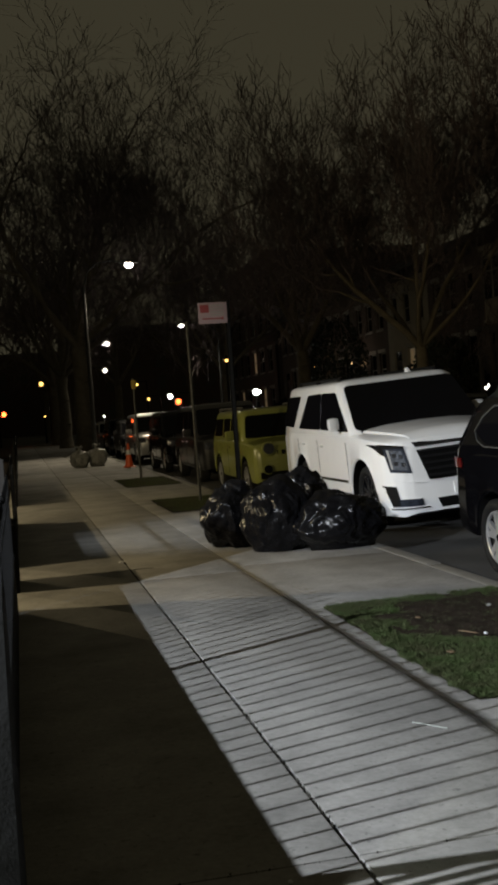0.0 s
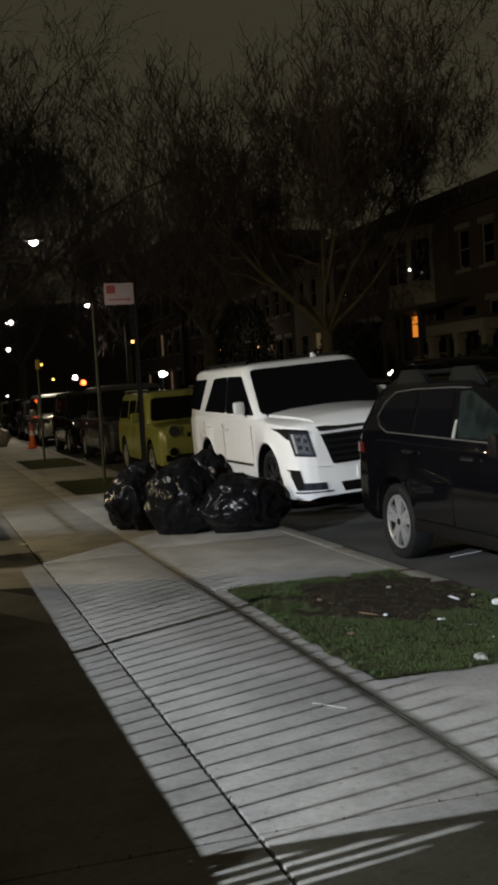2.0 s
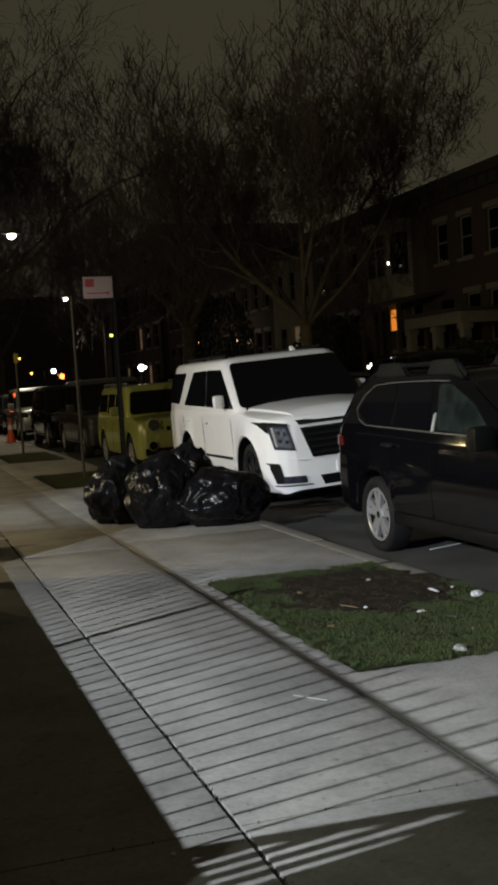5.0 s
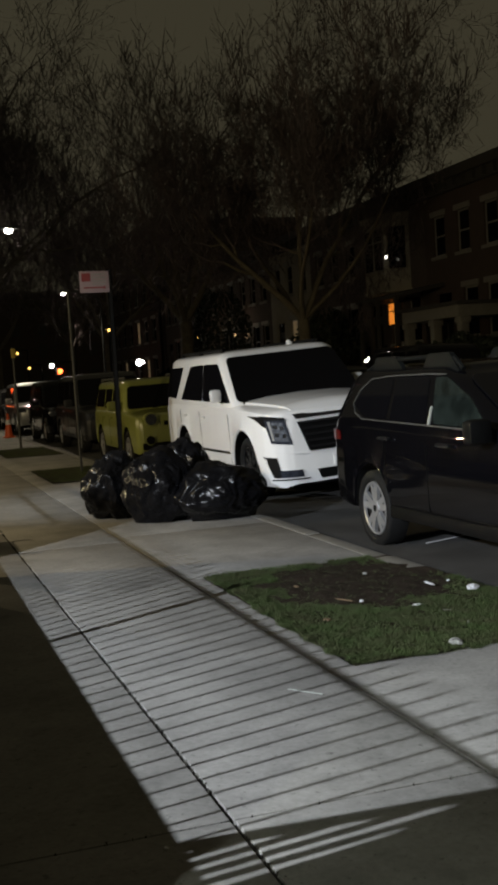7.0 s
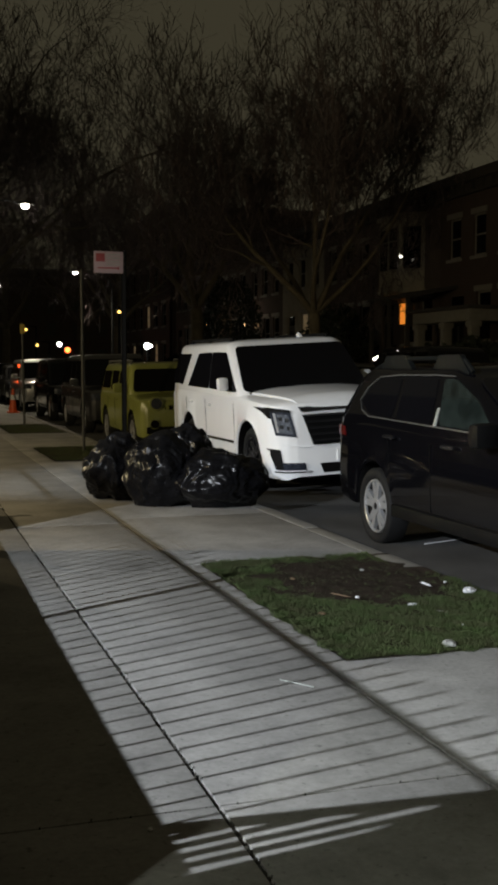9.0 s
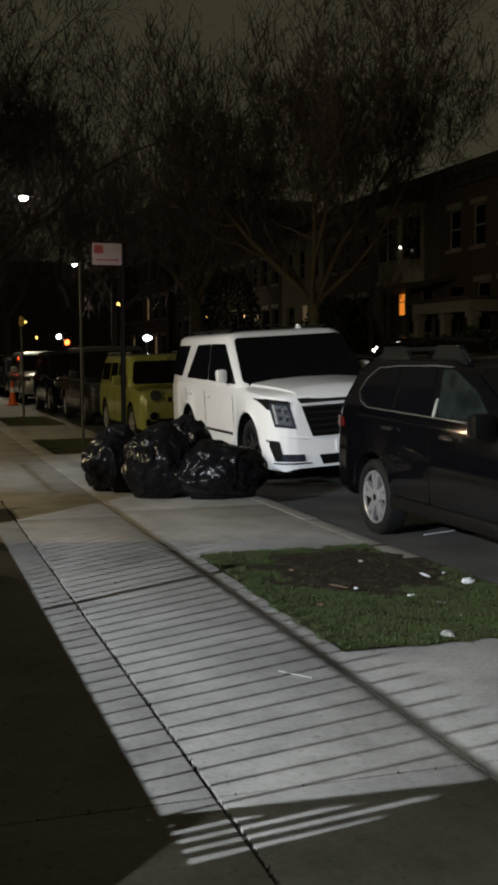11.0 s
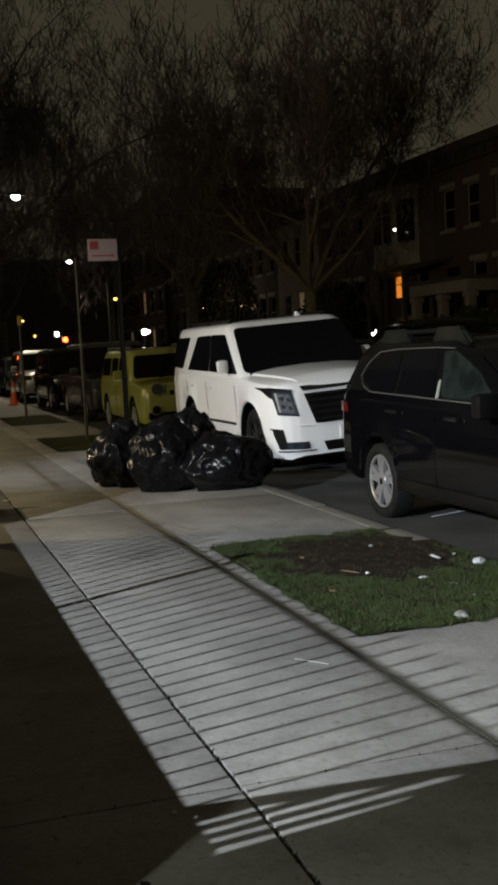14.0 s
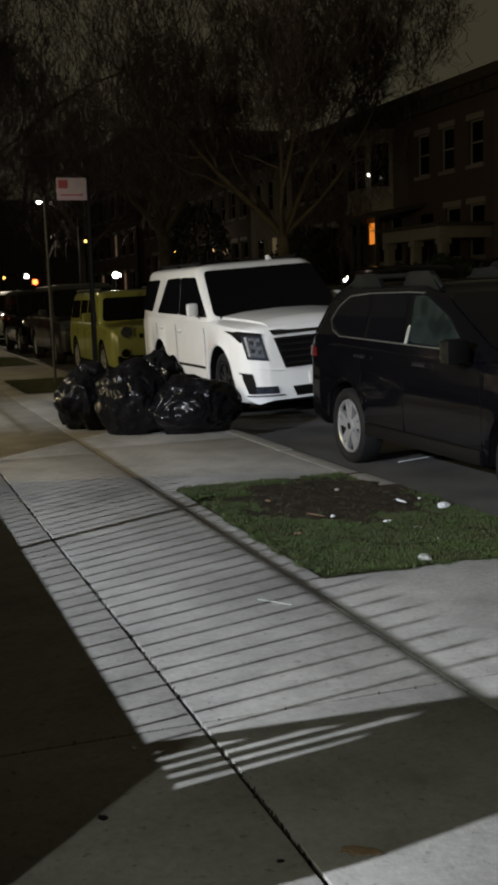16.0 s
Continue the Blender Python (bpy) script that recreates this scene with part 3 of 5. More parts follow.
for k in range(5):
    z = 0.99 - 0.078 * k
    w = 0.605 - 0.155 * (1.08 - z) / 0.465
    E_.quad("slat", [(-w, z), (w, z), (w - 0.008, z - 0.03), (-w + 0.008, z - 0.03)], DARKCHROME, gr, 0.042, 0.0)
E_.quad("grille_brow", [(-0.635, 1.085), (0.635, 1.085), (0.61, 1.030), (-0.61, 1.030)], DARKCHROME, gr, 0.036, 0.0)
E_.quad("badge", [(-0.09, 0.920), (0.09, 0.920), (0.06, 0.790), (-0.06, 0.790)], CHROME, gr, 0.05, 0.0)
E_.quad("lower_intake", [(-0.39, 0.375), (0.39, 0.375), (0.345, 0.255), (-0.345, 0.255)], PLASTIC, off=0.01)
E_.quad("number_plate", [(-0.16, 0.54), (0.16, 0.54), (0.16, 0.40), (-0.16, 0.40)], WHITE, off=0.02, label="blank white plate holder")
for sd in (-1, 1):
    E_.quad("tail_light", [(sd * 0.92, 1.5), (sd * 0.86, 1.5), (sd * 0.86, 0.75), (sd * 0.93, 0.75)], REDLENS, rear=True)
    bm = bm_new()
    tube(bm, (sd * 0.72, 2.3, 1.975), (sd * 0.70, 4.6, 1.985), 0.02, 0.02, 8)
    for y in (2.4, 3.5, 4.55):
        box(bm, sd * 0.71 - 0.02, sd * 0.71 + 0.02, y - 0.06, y + 0.06, 1.88, 1.98)
    part("roof_rail", bm, PLASTIC, E_.ob)
    bm = bm_new()
    box(bm, sd * 1.0 - 0.06, sd * 1.0 + 0.05, 1.5, 3.4, 0.30, 0.36, 0.015)
    part("running_board", bm, PLASTIC, E_.ob)
    bm = bm_new()
    box(bm, sd * 1.02 - 0.008, sd * 1.02 + 0.014, 1.55, 3.38, 0.56, 0.60, 0.008)
    part("side_moulding", bm, CHROME, E_.ob)
bm = bm_new()
rings(bm, [[(0.37, 2.5, 1.93), (0.43, 2.5, 1.93), (0.42, 2.7, 1.93), (0.38, 2.7, 1.93)], [(0.393, 2.6, 2.02), (0.407, 2.6, 2.02), (0.407, 2.69, 2.02), (0.393, 2.69, 2.02)]])
part("roof_antenna", bm, WHITE, E_.ob)
bm = bm_new()
box(bm, -0.46, 0.40, 2.75, 3.6, 1.92, 1.968, 0.012)
part("sunroof", bm, GLASS, E_.ob)

OUT = dict(L=4.88, r=0.345, tw=0.225, rim=0.245, arch=0.40, axles=(1.03, 3.80), sill=0.38, belt=1.09, roof=1.585, spokes=5, shoulder=0.09,
           low=[(0, 0.3), (0.1, 0.25), (0.6, 0.3), (4.3, 0.32), (4.7, 0.36), (4.88, 0.5)],
           half=[(0, 0.5), (0.05, 0.65), (0.15, 0.78), (0.35, 0.87), (0.7, 0.91), (1.2, 0.92), (4.0, 0.92), (4.4, 0.905), (4.66, 0.87), (4.8, 0.81), (4.88, 0.68)],
           top=[(0, 0.72), (0.06, 0.82), (0.3, 0.92), (0.9, 1.01), (1.4, 1.06), (2.0, 1.08), (4.3, 1.13), (4.64, 1.12), (4.76, 1.06), (4.82, 0.92), (4.88, 0.82)],
           ws=(1.38, 2.52), rw=(4.76, 4.5), cw=(0.885, 0.70), g0=0.03, g1=0.07, ground=0.05, corner=0.24,
           glass=[("door_window", [(1.76, 1.125), (2.62, 1.14), (2.76, 1.505), (2.56, 1.505), (2.12, 1.34)], GLASS_LIT), ("door_window", [(2.76, 1.14), (3.42, 1.155), (3.46, 1.515), (2.86, 1.515)]),
                  ("quarter_window", [(3.5, 1.16), (3.98, 1.175), (4.24, 1.28), (4.15, 1.40), (3.96, 1.495), (3.53, 1.515)])],
           # the cream patch by the pillar is a painted reflection, the rest real trim
           bits=[("window_trim", [(1.75, 1.10), (4.0, 1.148), (4.0, 1.158), (1.75, 1.112)], STEEL), ("pillar_trim", [(2.665, 1.13), (2.705, 1.13), (2.72, 1.27), (2.695, 1.28)], CREAM)]
           + [("window_trim", [p, q, (q[0] + 0.012, q[1] + 0.012), (p[0] + 0.012, p[1] + 0.012)], STEEL) for p, q in zip(
               [(2.6, 1.52), (2.9, 1.528), (3.6, 1.523), (3.98, 1.502), (4.17, 1.405), (4.262, 1.285), (4.17, 1.2)], [(2.9, 1.528), (3.6, 1.523), (3.98, 1.502), (4.17, 1.405), (4.262, 1.285), (4.17, 1.2), (4.0, 1.152)])],
           seams=(1.5, 2.68, 3.46), handles=((2.36, 0.985), (3.42, 1.0)), sw=1.3, mirror=(1.68, 1.12), mw=0.095, mo=0.14, mirrormat=PLASTIC, handlemat=DARKCHROME)
outback = Car("black_wagon", pose(4.97, 5.1, ROAD + 0.02, 0, -1.5, 0), "black station wagon with roof rails and silver wheels parked", OUT, BLACKPAINT)
O_ = outback
for sd in (-1, 1):
    O_.quad("tail_light", [(sd * 0.893, 1.04), (sd * 0.6, 1.04), (sd * 0.6, 0.93), (sd * 0.895, 0.95)], REDLENS, rear=True, label="red tail light", off=0.012)
    O_.quad("headlight", [(sd * 0.80, 0.84), (sd * 0.5, 0.80), (sd * 0.5, 0.68), (sd * 0.82, 0.72)], LENS)
    bm = bm_new()
    prof = [(2.5, 1.56), (2.62, 1.65), (3.0, 1.672), (3.7, 1.668), (4.05, 1.645), (4.36, 1.56)]
    for a, b in zip(prof, prof[1:]):
        tube(bm, (sd * 0.62, a[0], a[1]), (sd * 0.62, b[0], b[1]), 0.02, 0.02, 8)
    feet = []
    for y0, y1 in ((2.62, 3.08), (3.6, 4.1)):
        feet.append(bm_new())
        slab(feet[-1], *[[(sd * 0.62 + o, y, z) for y, z in rounded([(y0 - 0.1, 1.54), (y1 + 0.1, 1.54), (y1 - 0.04, 1.70), (y0 + 0.06, 1.70)], 0.03)] for o in (-0.022, 0.022)])
    rail = part("roof_rail", bm, RAIL, O_.ob, "dark roof rail on two feet")
    for foot in feet:
        part("rail_foot", foot, RAIL, rail)
    bm = bm_new()
    box(bm, sd * 0.91 - 0.03, sd * 0.91 + 0.025, 1.5, 3.38, 0.31, 0.42, 0.015)
    part("sill_cladding", bm, PLASTIC, O_.ob)
O_.quad("grille", [(-0.42, 0.78), (0.42, 0.78), (0.36, 0.58), (-0.36, 0.58)], PLASTIC)
O_.quad("number_plate", [(-0.16, 0.86), (0.16, 0.86), (0.16, 0.72), (-0.16, 0.72)], PLATE, rear=True)


def boxy(L=4.2, W=0.9, belt=1.08, roof=1.7, **kw):
    d = dict(L=L, r=0.36, tw=0.24, rim=0.24, arch=0.43, axles=(0.82, L - 0.88), sill=0.4, belt=belt, roof=roof, spokes=5, shoulder=0.08,
             low=[(0, 0.34), (0.1, 0.3), (0.6, 0.34), (L - 0.4, 0.36), (L, 0.46)],
             half=[(0, W * 0.84), (0.05, W * 0.92), (0.14, W * 0.97), (0.4, W), (L - 0.4, W), (L - 0.08, W * 0.95), (L, W * 0.85)],
             top=[(0, belt - 0.18), (0.05, belt - 0.1), (0.15, belt - 0.06), (1.0, belt - 0.01), (1.4, belt + 0.02), (L - 0.15, belt + 0.03), (L, belt - 0.12)],
             ws=(1.1, 1.5), rw=(L - 0.05, L - 0.3), cw=(W - 0.06, W - 0.16), g0=0.04, g1=0.1,
             glass=[("door_window", [(1.5, belt + 0.06), (2.3, belt + 0.06), (2.3, roof - 0.13), (1.72, roof - 0.13)]), ("door_window", [(2.4, belt + 0.06), (3.05, belt + 0.06), (3.05, roof - 0.13), (2.4, roof - 0.13)]),
                    ("quarter_window", [(3.15, belt + 0.08), (L - 0.3, belt + 0.08), (L - 0.4, roof - 0.14), (3.15, roof - 0.13)])],
             seams=(1.3, 2.35, 3.1), handles=((2.15, belt - 0.12), (2.95, belt - 0.12)), mirror=(1.45, belt + 0.12))
    d.update(kw)
    return d


def lights(c, zl=0.86):
    for sd in (-1, 1):
        w = c.s["half"][1][1]
        c.quad("headlight", [(sd * w, zl + 0.09), (sd * (w - 0.26), zl + 0.08), (sd * (w - 0.24), zl - 0.08), (sd * w, zl - 0.06)], LENS, off=0.012)
        c.quad("tail_light", [(sd * w, zl + 0.2), (sd * (w - 0.16), zl + 0.2), (sd * (w - 0.16), zl - 0.08), (sd * w, zl - 0.08)], REDLENS, rear=True)
    w = c.s["half"][0][1] - 0.22
    g = c.quad("grille", [(-w, zl + 0.08), (w, zl + 0.08), (w * 0.94, zl - 0.12), (-w * 0.94, zl - 0.12)], PLASTIC, off=0.01)
    for k in range(4):
        z = zl + 0.06 - 0.045 * k
        c.quad("slat", [(-w * 0.97, z), (w * 0.97, z), (w * 0.97, z - 0.015), (-w * 0.97, z - 0.015)], DARKCHROME, g, 0.02, 0.0)
    c.quad("lower_intake", [(-w, 0.5), (w, 0.5), (w, 0.4), (-w, 0.4)], PLASTIC, off=0.01)
    c.quad("number_plate", [(-0.15, 0.62), (0.15, 0.62), (0.15, 0.52), (-0.15, 0.52)], PLATE, off=0.02)


lime = Car("lime_suv", pose(5.0, 18.9, ROAD + 0.02, 0, -1.5, 0), "boxy lime green suv with upright windscreen parked", boxy(L=4.3, W=0.92, belt=1.06, roof=1.63, ws=(1.15, 1.42)), LIME)
w = 0.5
for sd in (-1, 1):
    for nm, x, z, r, mt in (("headlight", 0.62, 0.92, 0.1, LENS), ("fog_light", 0.66, 0.55, 0.075, PLASTIC)):
        bm = bm_new()
        tube(bm, (sd * x, -0.045, z), (sd * x, 0.06, z), r, r * 1.1, 20)
        f = part(nm, bm, mt, lime.ob)
        bm = bm_new()
        tube(bm, (sd * x, -0.03, z), (sd * x, 0.06, z), r * 1.25, r * 1.3, 20)
        part("surround", bm, LIME, f)
lime.quad("grille", [(-0.48, 1.0), (0.48, 1.0), (0.46, 0.8), (-0.46, 0.8)], PLASTIC, off=0.012)
for k in range(7):
    x = -0.42 + 0.14 * k
    lime.quad("grille_bar", [(x - 0.03, 1.0), (x + 0.03, 1.0), (x + 0.03, 0.8), (x - 0.03, 0.8)], LIME, None, 0.024, 0.0, nu=1)
lime.quad("number_plate", [(-0.15, 0.62), (0.15, 0.62), (0.15, 0.52), (-0.15, 0.52)], PLATE, off=0.02)
lime.quad("bumper", [(-0.8, 0.5), (0.8, 0.5), (0.8, 0.38), (-0.8, 0.38)], PLASTIC, off=0.03)
for sd in (-1, 1):
    bm = bm_new()
    tube(bm, (sd * 0.7, 1.6, 1.69), (sd * 0.7, 3.9, 1.69), 0.02, 0.02, 8)
    for y in (1.65, 2.75, 3.85):
        box(bm, sd * 0.7 - 0.02, sd * 0.7 + 0.02, y - 0.04, y + 0.04, 1.61, 1.68)
    part("roof_rail", bm, STEEL, lime.ob)

far_cars = [("dark_suv", 5.05, 24.6, GREYPAINT, 4.7, 1.84, "dark grey suv parked along the kerb"), ("dark_suv", 5.0, 30.4, BLACKPAINT, 4.6, 1.76, "black suv parked among other cars"),
            ("silver_suv", 4.95, 37.6, SILVERPAINT, 4.6, 1.78, "pale silver suv parked along the kerb"), ("dark_car", 5.0, 43.6, GREYPAINT, 4.4, 1.6, "dark car parked far along the kerb"),
            ("dark_car", 5.0, 49.4, BLACKPAINT, 4.5, 1.65, "black car parked far along the kerb"), ("white_car", 4.95, 55.2, SILVERPAINT, 4.5, 1.6, "pale car parked far along the kerb"),
            ("dark_car", 12.2, 20.5, BLACKPAINT, 4.8, 2.02, "tall dark van parked across the road"), ("dark_car", 12.2, 26.6, GREYPAINT, 4.6, 1.66, "dark grey car parked across the road"),
            ("dark_car", 12.2, 32.6, BLACKPAINT, 4.5, 1.6, "black car parked across the road"), ("dark_car", 12.2, 38.8, GREYPAINT, 4.5, 1.6, "dark car parked across the road, far off"),
            ("dark_car", 12.2, 14.2, GREYPAINT, 4.8, 1.98, "tall dark van with a teal-lit rear window parked")]
for nm, x, y, paint, L, roof, label in far_cars:
    spec = boxy(L=L, W=0.93, belt=min(1.08, roof * 0.62), roof=roof, ws=(1.15, 1.75), rw=(L - 0.1, L - 0.55))
    if y == 14.2:
        spec["glass"] = [g if g[0] == "door_window" else (*g, TEALGLOW) for g in spec["glass"]]
    c = Car(nm, pose(x, y, ROAD + 0.02, 0, -1.5 if x < 8 else 1.5, 0), label, spec, paint, "parked cars")
    lights(c)
    # glowing beads added for bright spots: a glint at y 20.5, a light at 14.2
    for yc, x_, y_, z_, r in ((20.5, -0.75, 4.42, 1.79, 0.07), (20.5, -0.78, 4.62, 1.74, 0.045), (14.2, -0.93, 4.62, 1.2, 0.09)):
        if y == yc:
            bm = bm_new()
            bmesh.ops.create_uvsphere(bm, u_segments=10, v_segments=8, radius=r, matrix=Matrix.Translation((x_, y_, z_)))
            part("marker_light", bm, LAMPCOOL if y < 20 else REFLECTOR, c.ob, "small glowing bead standing in for a bright spot")


# ---- refuse bags ----
def sack(name, at, size, seed, label, mat=BAG, turn=0.0, knot=True, lean=(0, 0), category="refuse bag", group="refuse bags"):
    bm = bm_new()
    bmesh.ops.create_icosphere(bm, subdivisions=6, radius=1.0)
    off = Vector((seed * 7.3, seed * 3.1, seed * 1.7))
    sx, sy, sz = size
    for v in bm.verts:
        d = v.co.normalized()
        p = d * 1.0
        lump = 0.17 * noise.noise(p * 1.4 + off) + 0.08 * noise.noise(p * 3.1 + off)
        warp = p + 0.25 * noise.noise_vector(p * 2.0 + off)
        fold = 0.0
        for sc, am in ((1.6, 0.06), (3.4, 0.045), (7.0, 0.018), (14.0, 0.006)):
            fold += am * (1 - 2.2 * abs(noise.noise(Vector((warp.x * 1.25, warp.y * 1.25, warp.z * 0.6)) * sc + off)))
        r = 1 + lump + fold
        co = d * r
        if knot and d.z > 0.62:
            k = (d.z - 0.62) / 0.38
            pinch = 1 - 0.72 * min(1, k * 1.6) ** 1.2
            ang = math.atan2(d.y, d.x)
            pleat = 1 + 0.12 * k * math.sin(ang * 9 + seed)
            co.x *= pinch * pleat
            co.y *= pinch * pleat
            co.z += 0.10 * k * k
        co.x *= sx / 2
        co.y *= sy / 2
        co.z = (co.z * 0.5 + 0.47) * sz
        flat = 0.04 * sz
        if co.z < flat:
            sp = (flat - co.z) * 0.5
            co.x += d.x * sp
            co.y += d.y * sp
            co.z = max(0.0, flat - (flat - co.z) * 0.2)
            co.z = max(0.002, co.z - 0.03 * sz)
        co.x += lean[0] * co.z
        co.y += lean[1] * co.z
        v.co = co
    low = min(v.co.z for v in bm.verts)
    for v in bm.verts:
        v.co.z -= low
    peak = max((v.co for v in bm.verts), key=lambda c: c.z).copy()
    ob = single(name, bm, mat, label, category, group, smooth=3.2, m=pose(*at, 0, 0, turn))
    if knot:
        bm = bm_new()
        n = 18
        loops = []
        for k, (z, r) in enumerate(((-0.06, 0.06), (-0.02, 0.05), (0.0, 0.05), (0.02, 0.08), (0.04, 0.10), (0.05, 0.07))):
            loops.append([(peak.x + r * (1 + 0.35 * math.sin(5 * a + seed)) * math.cos(a), peak.y + 0.6 * r * (1 + 0.3 * math.sin(3 * a + seed)) * math.sin(a), peak.z + z + 0.02 * math.sin(4 * a + k)) for a in (2 * math.pi * j / n for j in range(n))])
        rings(bm, loops)
        part("knot", bm, mat, ob, smooth=2.0)
    return ob


sack("refuse_bag", (2.30, 11.9, 0.002), (0.72, 0.68, 0.70), 1, "black plastic refuse bag, full and creased", turn=20, knot=False)
sack("refuse_bag", (2.63, 11.25, 0.002), (0.76, 0.74, 0.76), 2, "large black plastic refuse bag standing upright", turn=70, knot=False)
sack("refuse_bag", (3.22, 10.98, 0.002), (1.0, 0.8, 0.60), 3, "black plastic refuse bag slumped on its side", turn=-10, knot=False)
sack("refuse_bag", (3.1, 12.0, 0.002), (0.64, 0.6, 0.80), 4, "black plastic refuse bag behind the others", turn=120, knot=False)
sack("refuse_bag", (2.92, 12.45, 0.002), (0.62, 0.62, 0.66), 5, "black plastic refuse bag at the back of the heap", turn=200, knot=False)
sack("refuse_sack", (1.95, 36.6, 0.002), (0.6, 0.6, 0.62), 6, "grey refuse sack on the far sidewalk", mat=GREYBAG, group="far sacks")
sack("refuse_sack", (2.55, 36.9, 0.002), (0.62, 0.6, 0.66), 7, "pale grey refuse sack beside another", mat=GREYBAG, group="far sacks")


# ---- signs, posts and lamps ----
sg = thing("parking_sign", pose(3.32, 16.6, 0), "pale parking sign with red marks on a dark steel post", "street sign")
bm = bm_new()
for a, b in (((-0.03, -0.012), (0.03, 0.012)), ((-0.03, -0.012), (-0.022, 0.035)), ((0.022, -0.012), (0.03, 0.035))):
    box(bm, a[0] * 1.2, b[0] * 1.2, a[1], b[1], 0.0, 3.25)
part("post", bm, IRON, sg, "dark channel-section post", smooth=0)
bm = bm_new()
box(bm, -0.468, -0.012, -0.02, -0.015, 2.898, 3.228, 0.001)
plate = part("sign_plate", bm, SIGNFACE, sg, "pale reflective plate")
for x0, x1, z0, z1 in ((-0.437, -0.30, 3.072, 3.197), (-0.41, -0.087, 2.966, 2.985), (-0.1, -0.075, 2.954, 2.997)):
    bm = bm_new()
    box(bm, x0, x1, -0.0235, -0.02, z0, z1)
    part("red_mark", bm, SIGNRED, plate, smooth=0)
for z in (3.172, 3.122, 3.066, 3.022):
    bm = bm_new()
    box(bm, -0.275, -0.062, -0.0235, -0.02, z, z + 0.017)
    part("text_bar", bm, GREYBAG, plate, smooth=0)
th = thing("bare_post", pose(3.0, 18.55, 0), "thin leaning steel post at the edge of a grass bed", "post")
bm = bm_new()
tube(bm, (0, 0, -0.02), (-0.02, 0, 3.1), 0.026, 0.024, 10)
part("pole", bm, POST, th)
bm = bm_new()
tube(bm, (-0.02, 0, 3.1), (-0.02, 0, 3.13), 0.028, 0.01, 10)
part("cap", bm, POST, th)


th = thing("sign_post", pose(2.87, 26.6, 0), "thin dark post with a small yellow tag at its top", "post")
bm = bm_new()
tube(bm, (0, 0, -0.02), (-0.03, 0, 2.5), 0.03, 0.026, 10)
part("pole", bm, POST, th)
bm = bm_new()
box(bm, -0.085, 0.025, -0.05, -0.042, 2.24, 2.46, 0.002)
part("tag", bm, TAGYELLOW, th, "small yellow tag")


def street_lamp(at, head, label, glow=LAMPGLOW):
    x, y = at
    hx, hz = head[0] - x, head[2]
    hy = head[1] - y
    f = thing("street_lamp", pose(x, y, 0), label, "street lamp", "street lamps")
    bm = bm_new()
    tube(bm, (0, 0, -0.05), (0, 0, 0.5), 0.14, 0.11, 14)
    part("base", bm, POST, f)
    bm = bm_new()
    tube(bm, (0, 0, 0.5), (0, 0, hz - 0.8), 0.1, 0.06, 14)
    part("pole", bm, POST, f)
    bm = bm_new()
    pts = [(0, 0, hz - 0.8), (hx * 0.1, hy * 0.1, hz - 0.2), (hx * 0.3, hy * 0.3, hz + 0.15), (hx * 0.62, hy * 0.62, hz + 0.26), (hx * 0.96, hy * 0.96, hz + 0.16)]
    for a, b in zip(pts, pts[1:]):
        tube(bm, a, b, 0.04, 0.036, 10)
    part("arm", bm, POST, f)
    bm = bm_new()
    s = 1 if hx > 0 else -1
    rings(bm, [[(hx + s * u, hy + v * wd, hz + 0.16 + zz * ht) for v, zz in ((-1, 0), (-0.7, 0.8), (0, 1), (0.7, 0.8), (1, 0))] for u, wd, ht in ((-0.4, 0.06, 0.06), (-0.2, 0.14, 0.12), (0.15, 0.17, 0.14), (0.4, 0.1, 0.05))])
    h = part("lamp_head", bm, STEEL, f)
    bm = bm_new()
    bmesh.ops.create_uvsphere(bm, u_segments=16, v_segments=10, radius=1.0, matrix=Matrix.Translation((hx, hy, hz + 0.12)) @ Matrix.Diagonal((0.17, 0.15, 0.15, 1)))
    ob = part("bulb", bm, glow, h, "glowing bowl")
    ob.visible_shadow = False
    return f


street_lamp((2.95, 43.4), (4.88, 44.0, 7.68), "tall street lamp with a bright bowl over the road")
street_lamp((13.7, 72.0), (11.15, 71.5, 7.43), "tall street lamp across the road, lit", LAMPGLOW)
street_lamp((2.95, 108.0), (8.9, 107.0, 8.95), "far street lamp, lit")
pl = thing("post_light", pose(13.6, 61.0, 0), "bright lantern on a short post by the far kerb", "lamp")
bm = bm_new()
tube(bm, (0, 0, -0.02), (0, 0, 2.35), 0.05, 0.04, 10)
part("pole", bm, IRON, pl)
for dx, r in ((0.0, 0.19), (0.22, 0.1)):
    bm = bm_new()
    bmesh.ops.create_uvsphere(bm, u_segments=16, v_segments=10, radius=r, matrix=Matrix.Translation((dx, 0, 2.58)))
    ob = part("globe", bm, LAMPCOOL, pl, "glowing globe")
    ob.visible_shadow = False


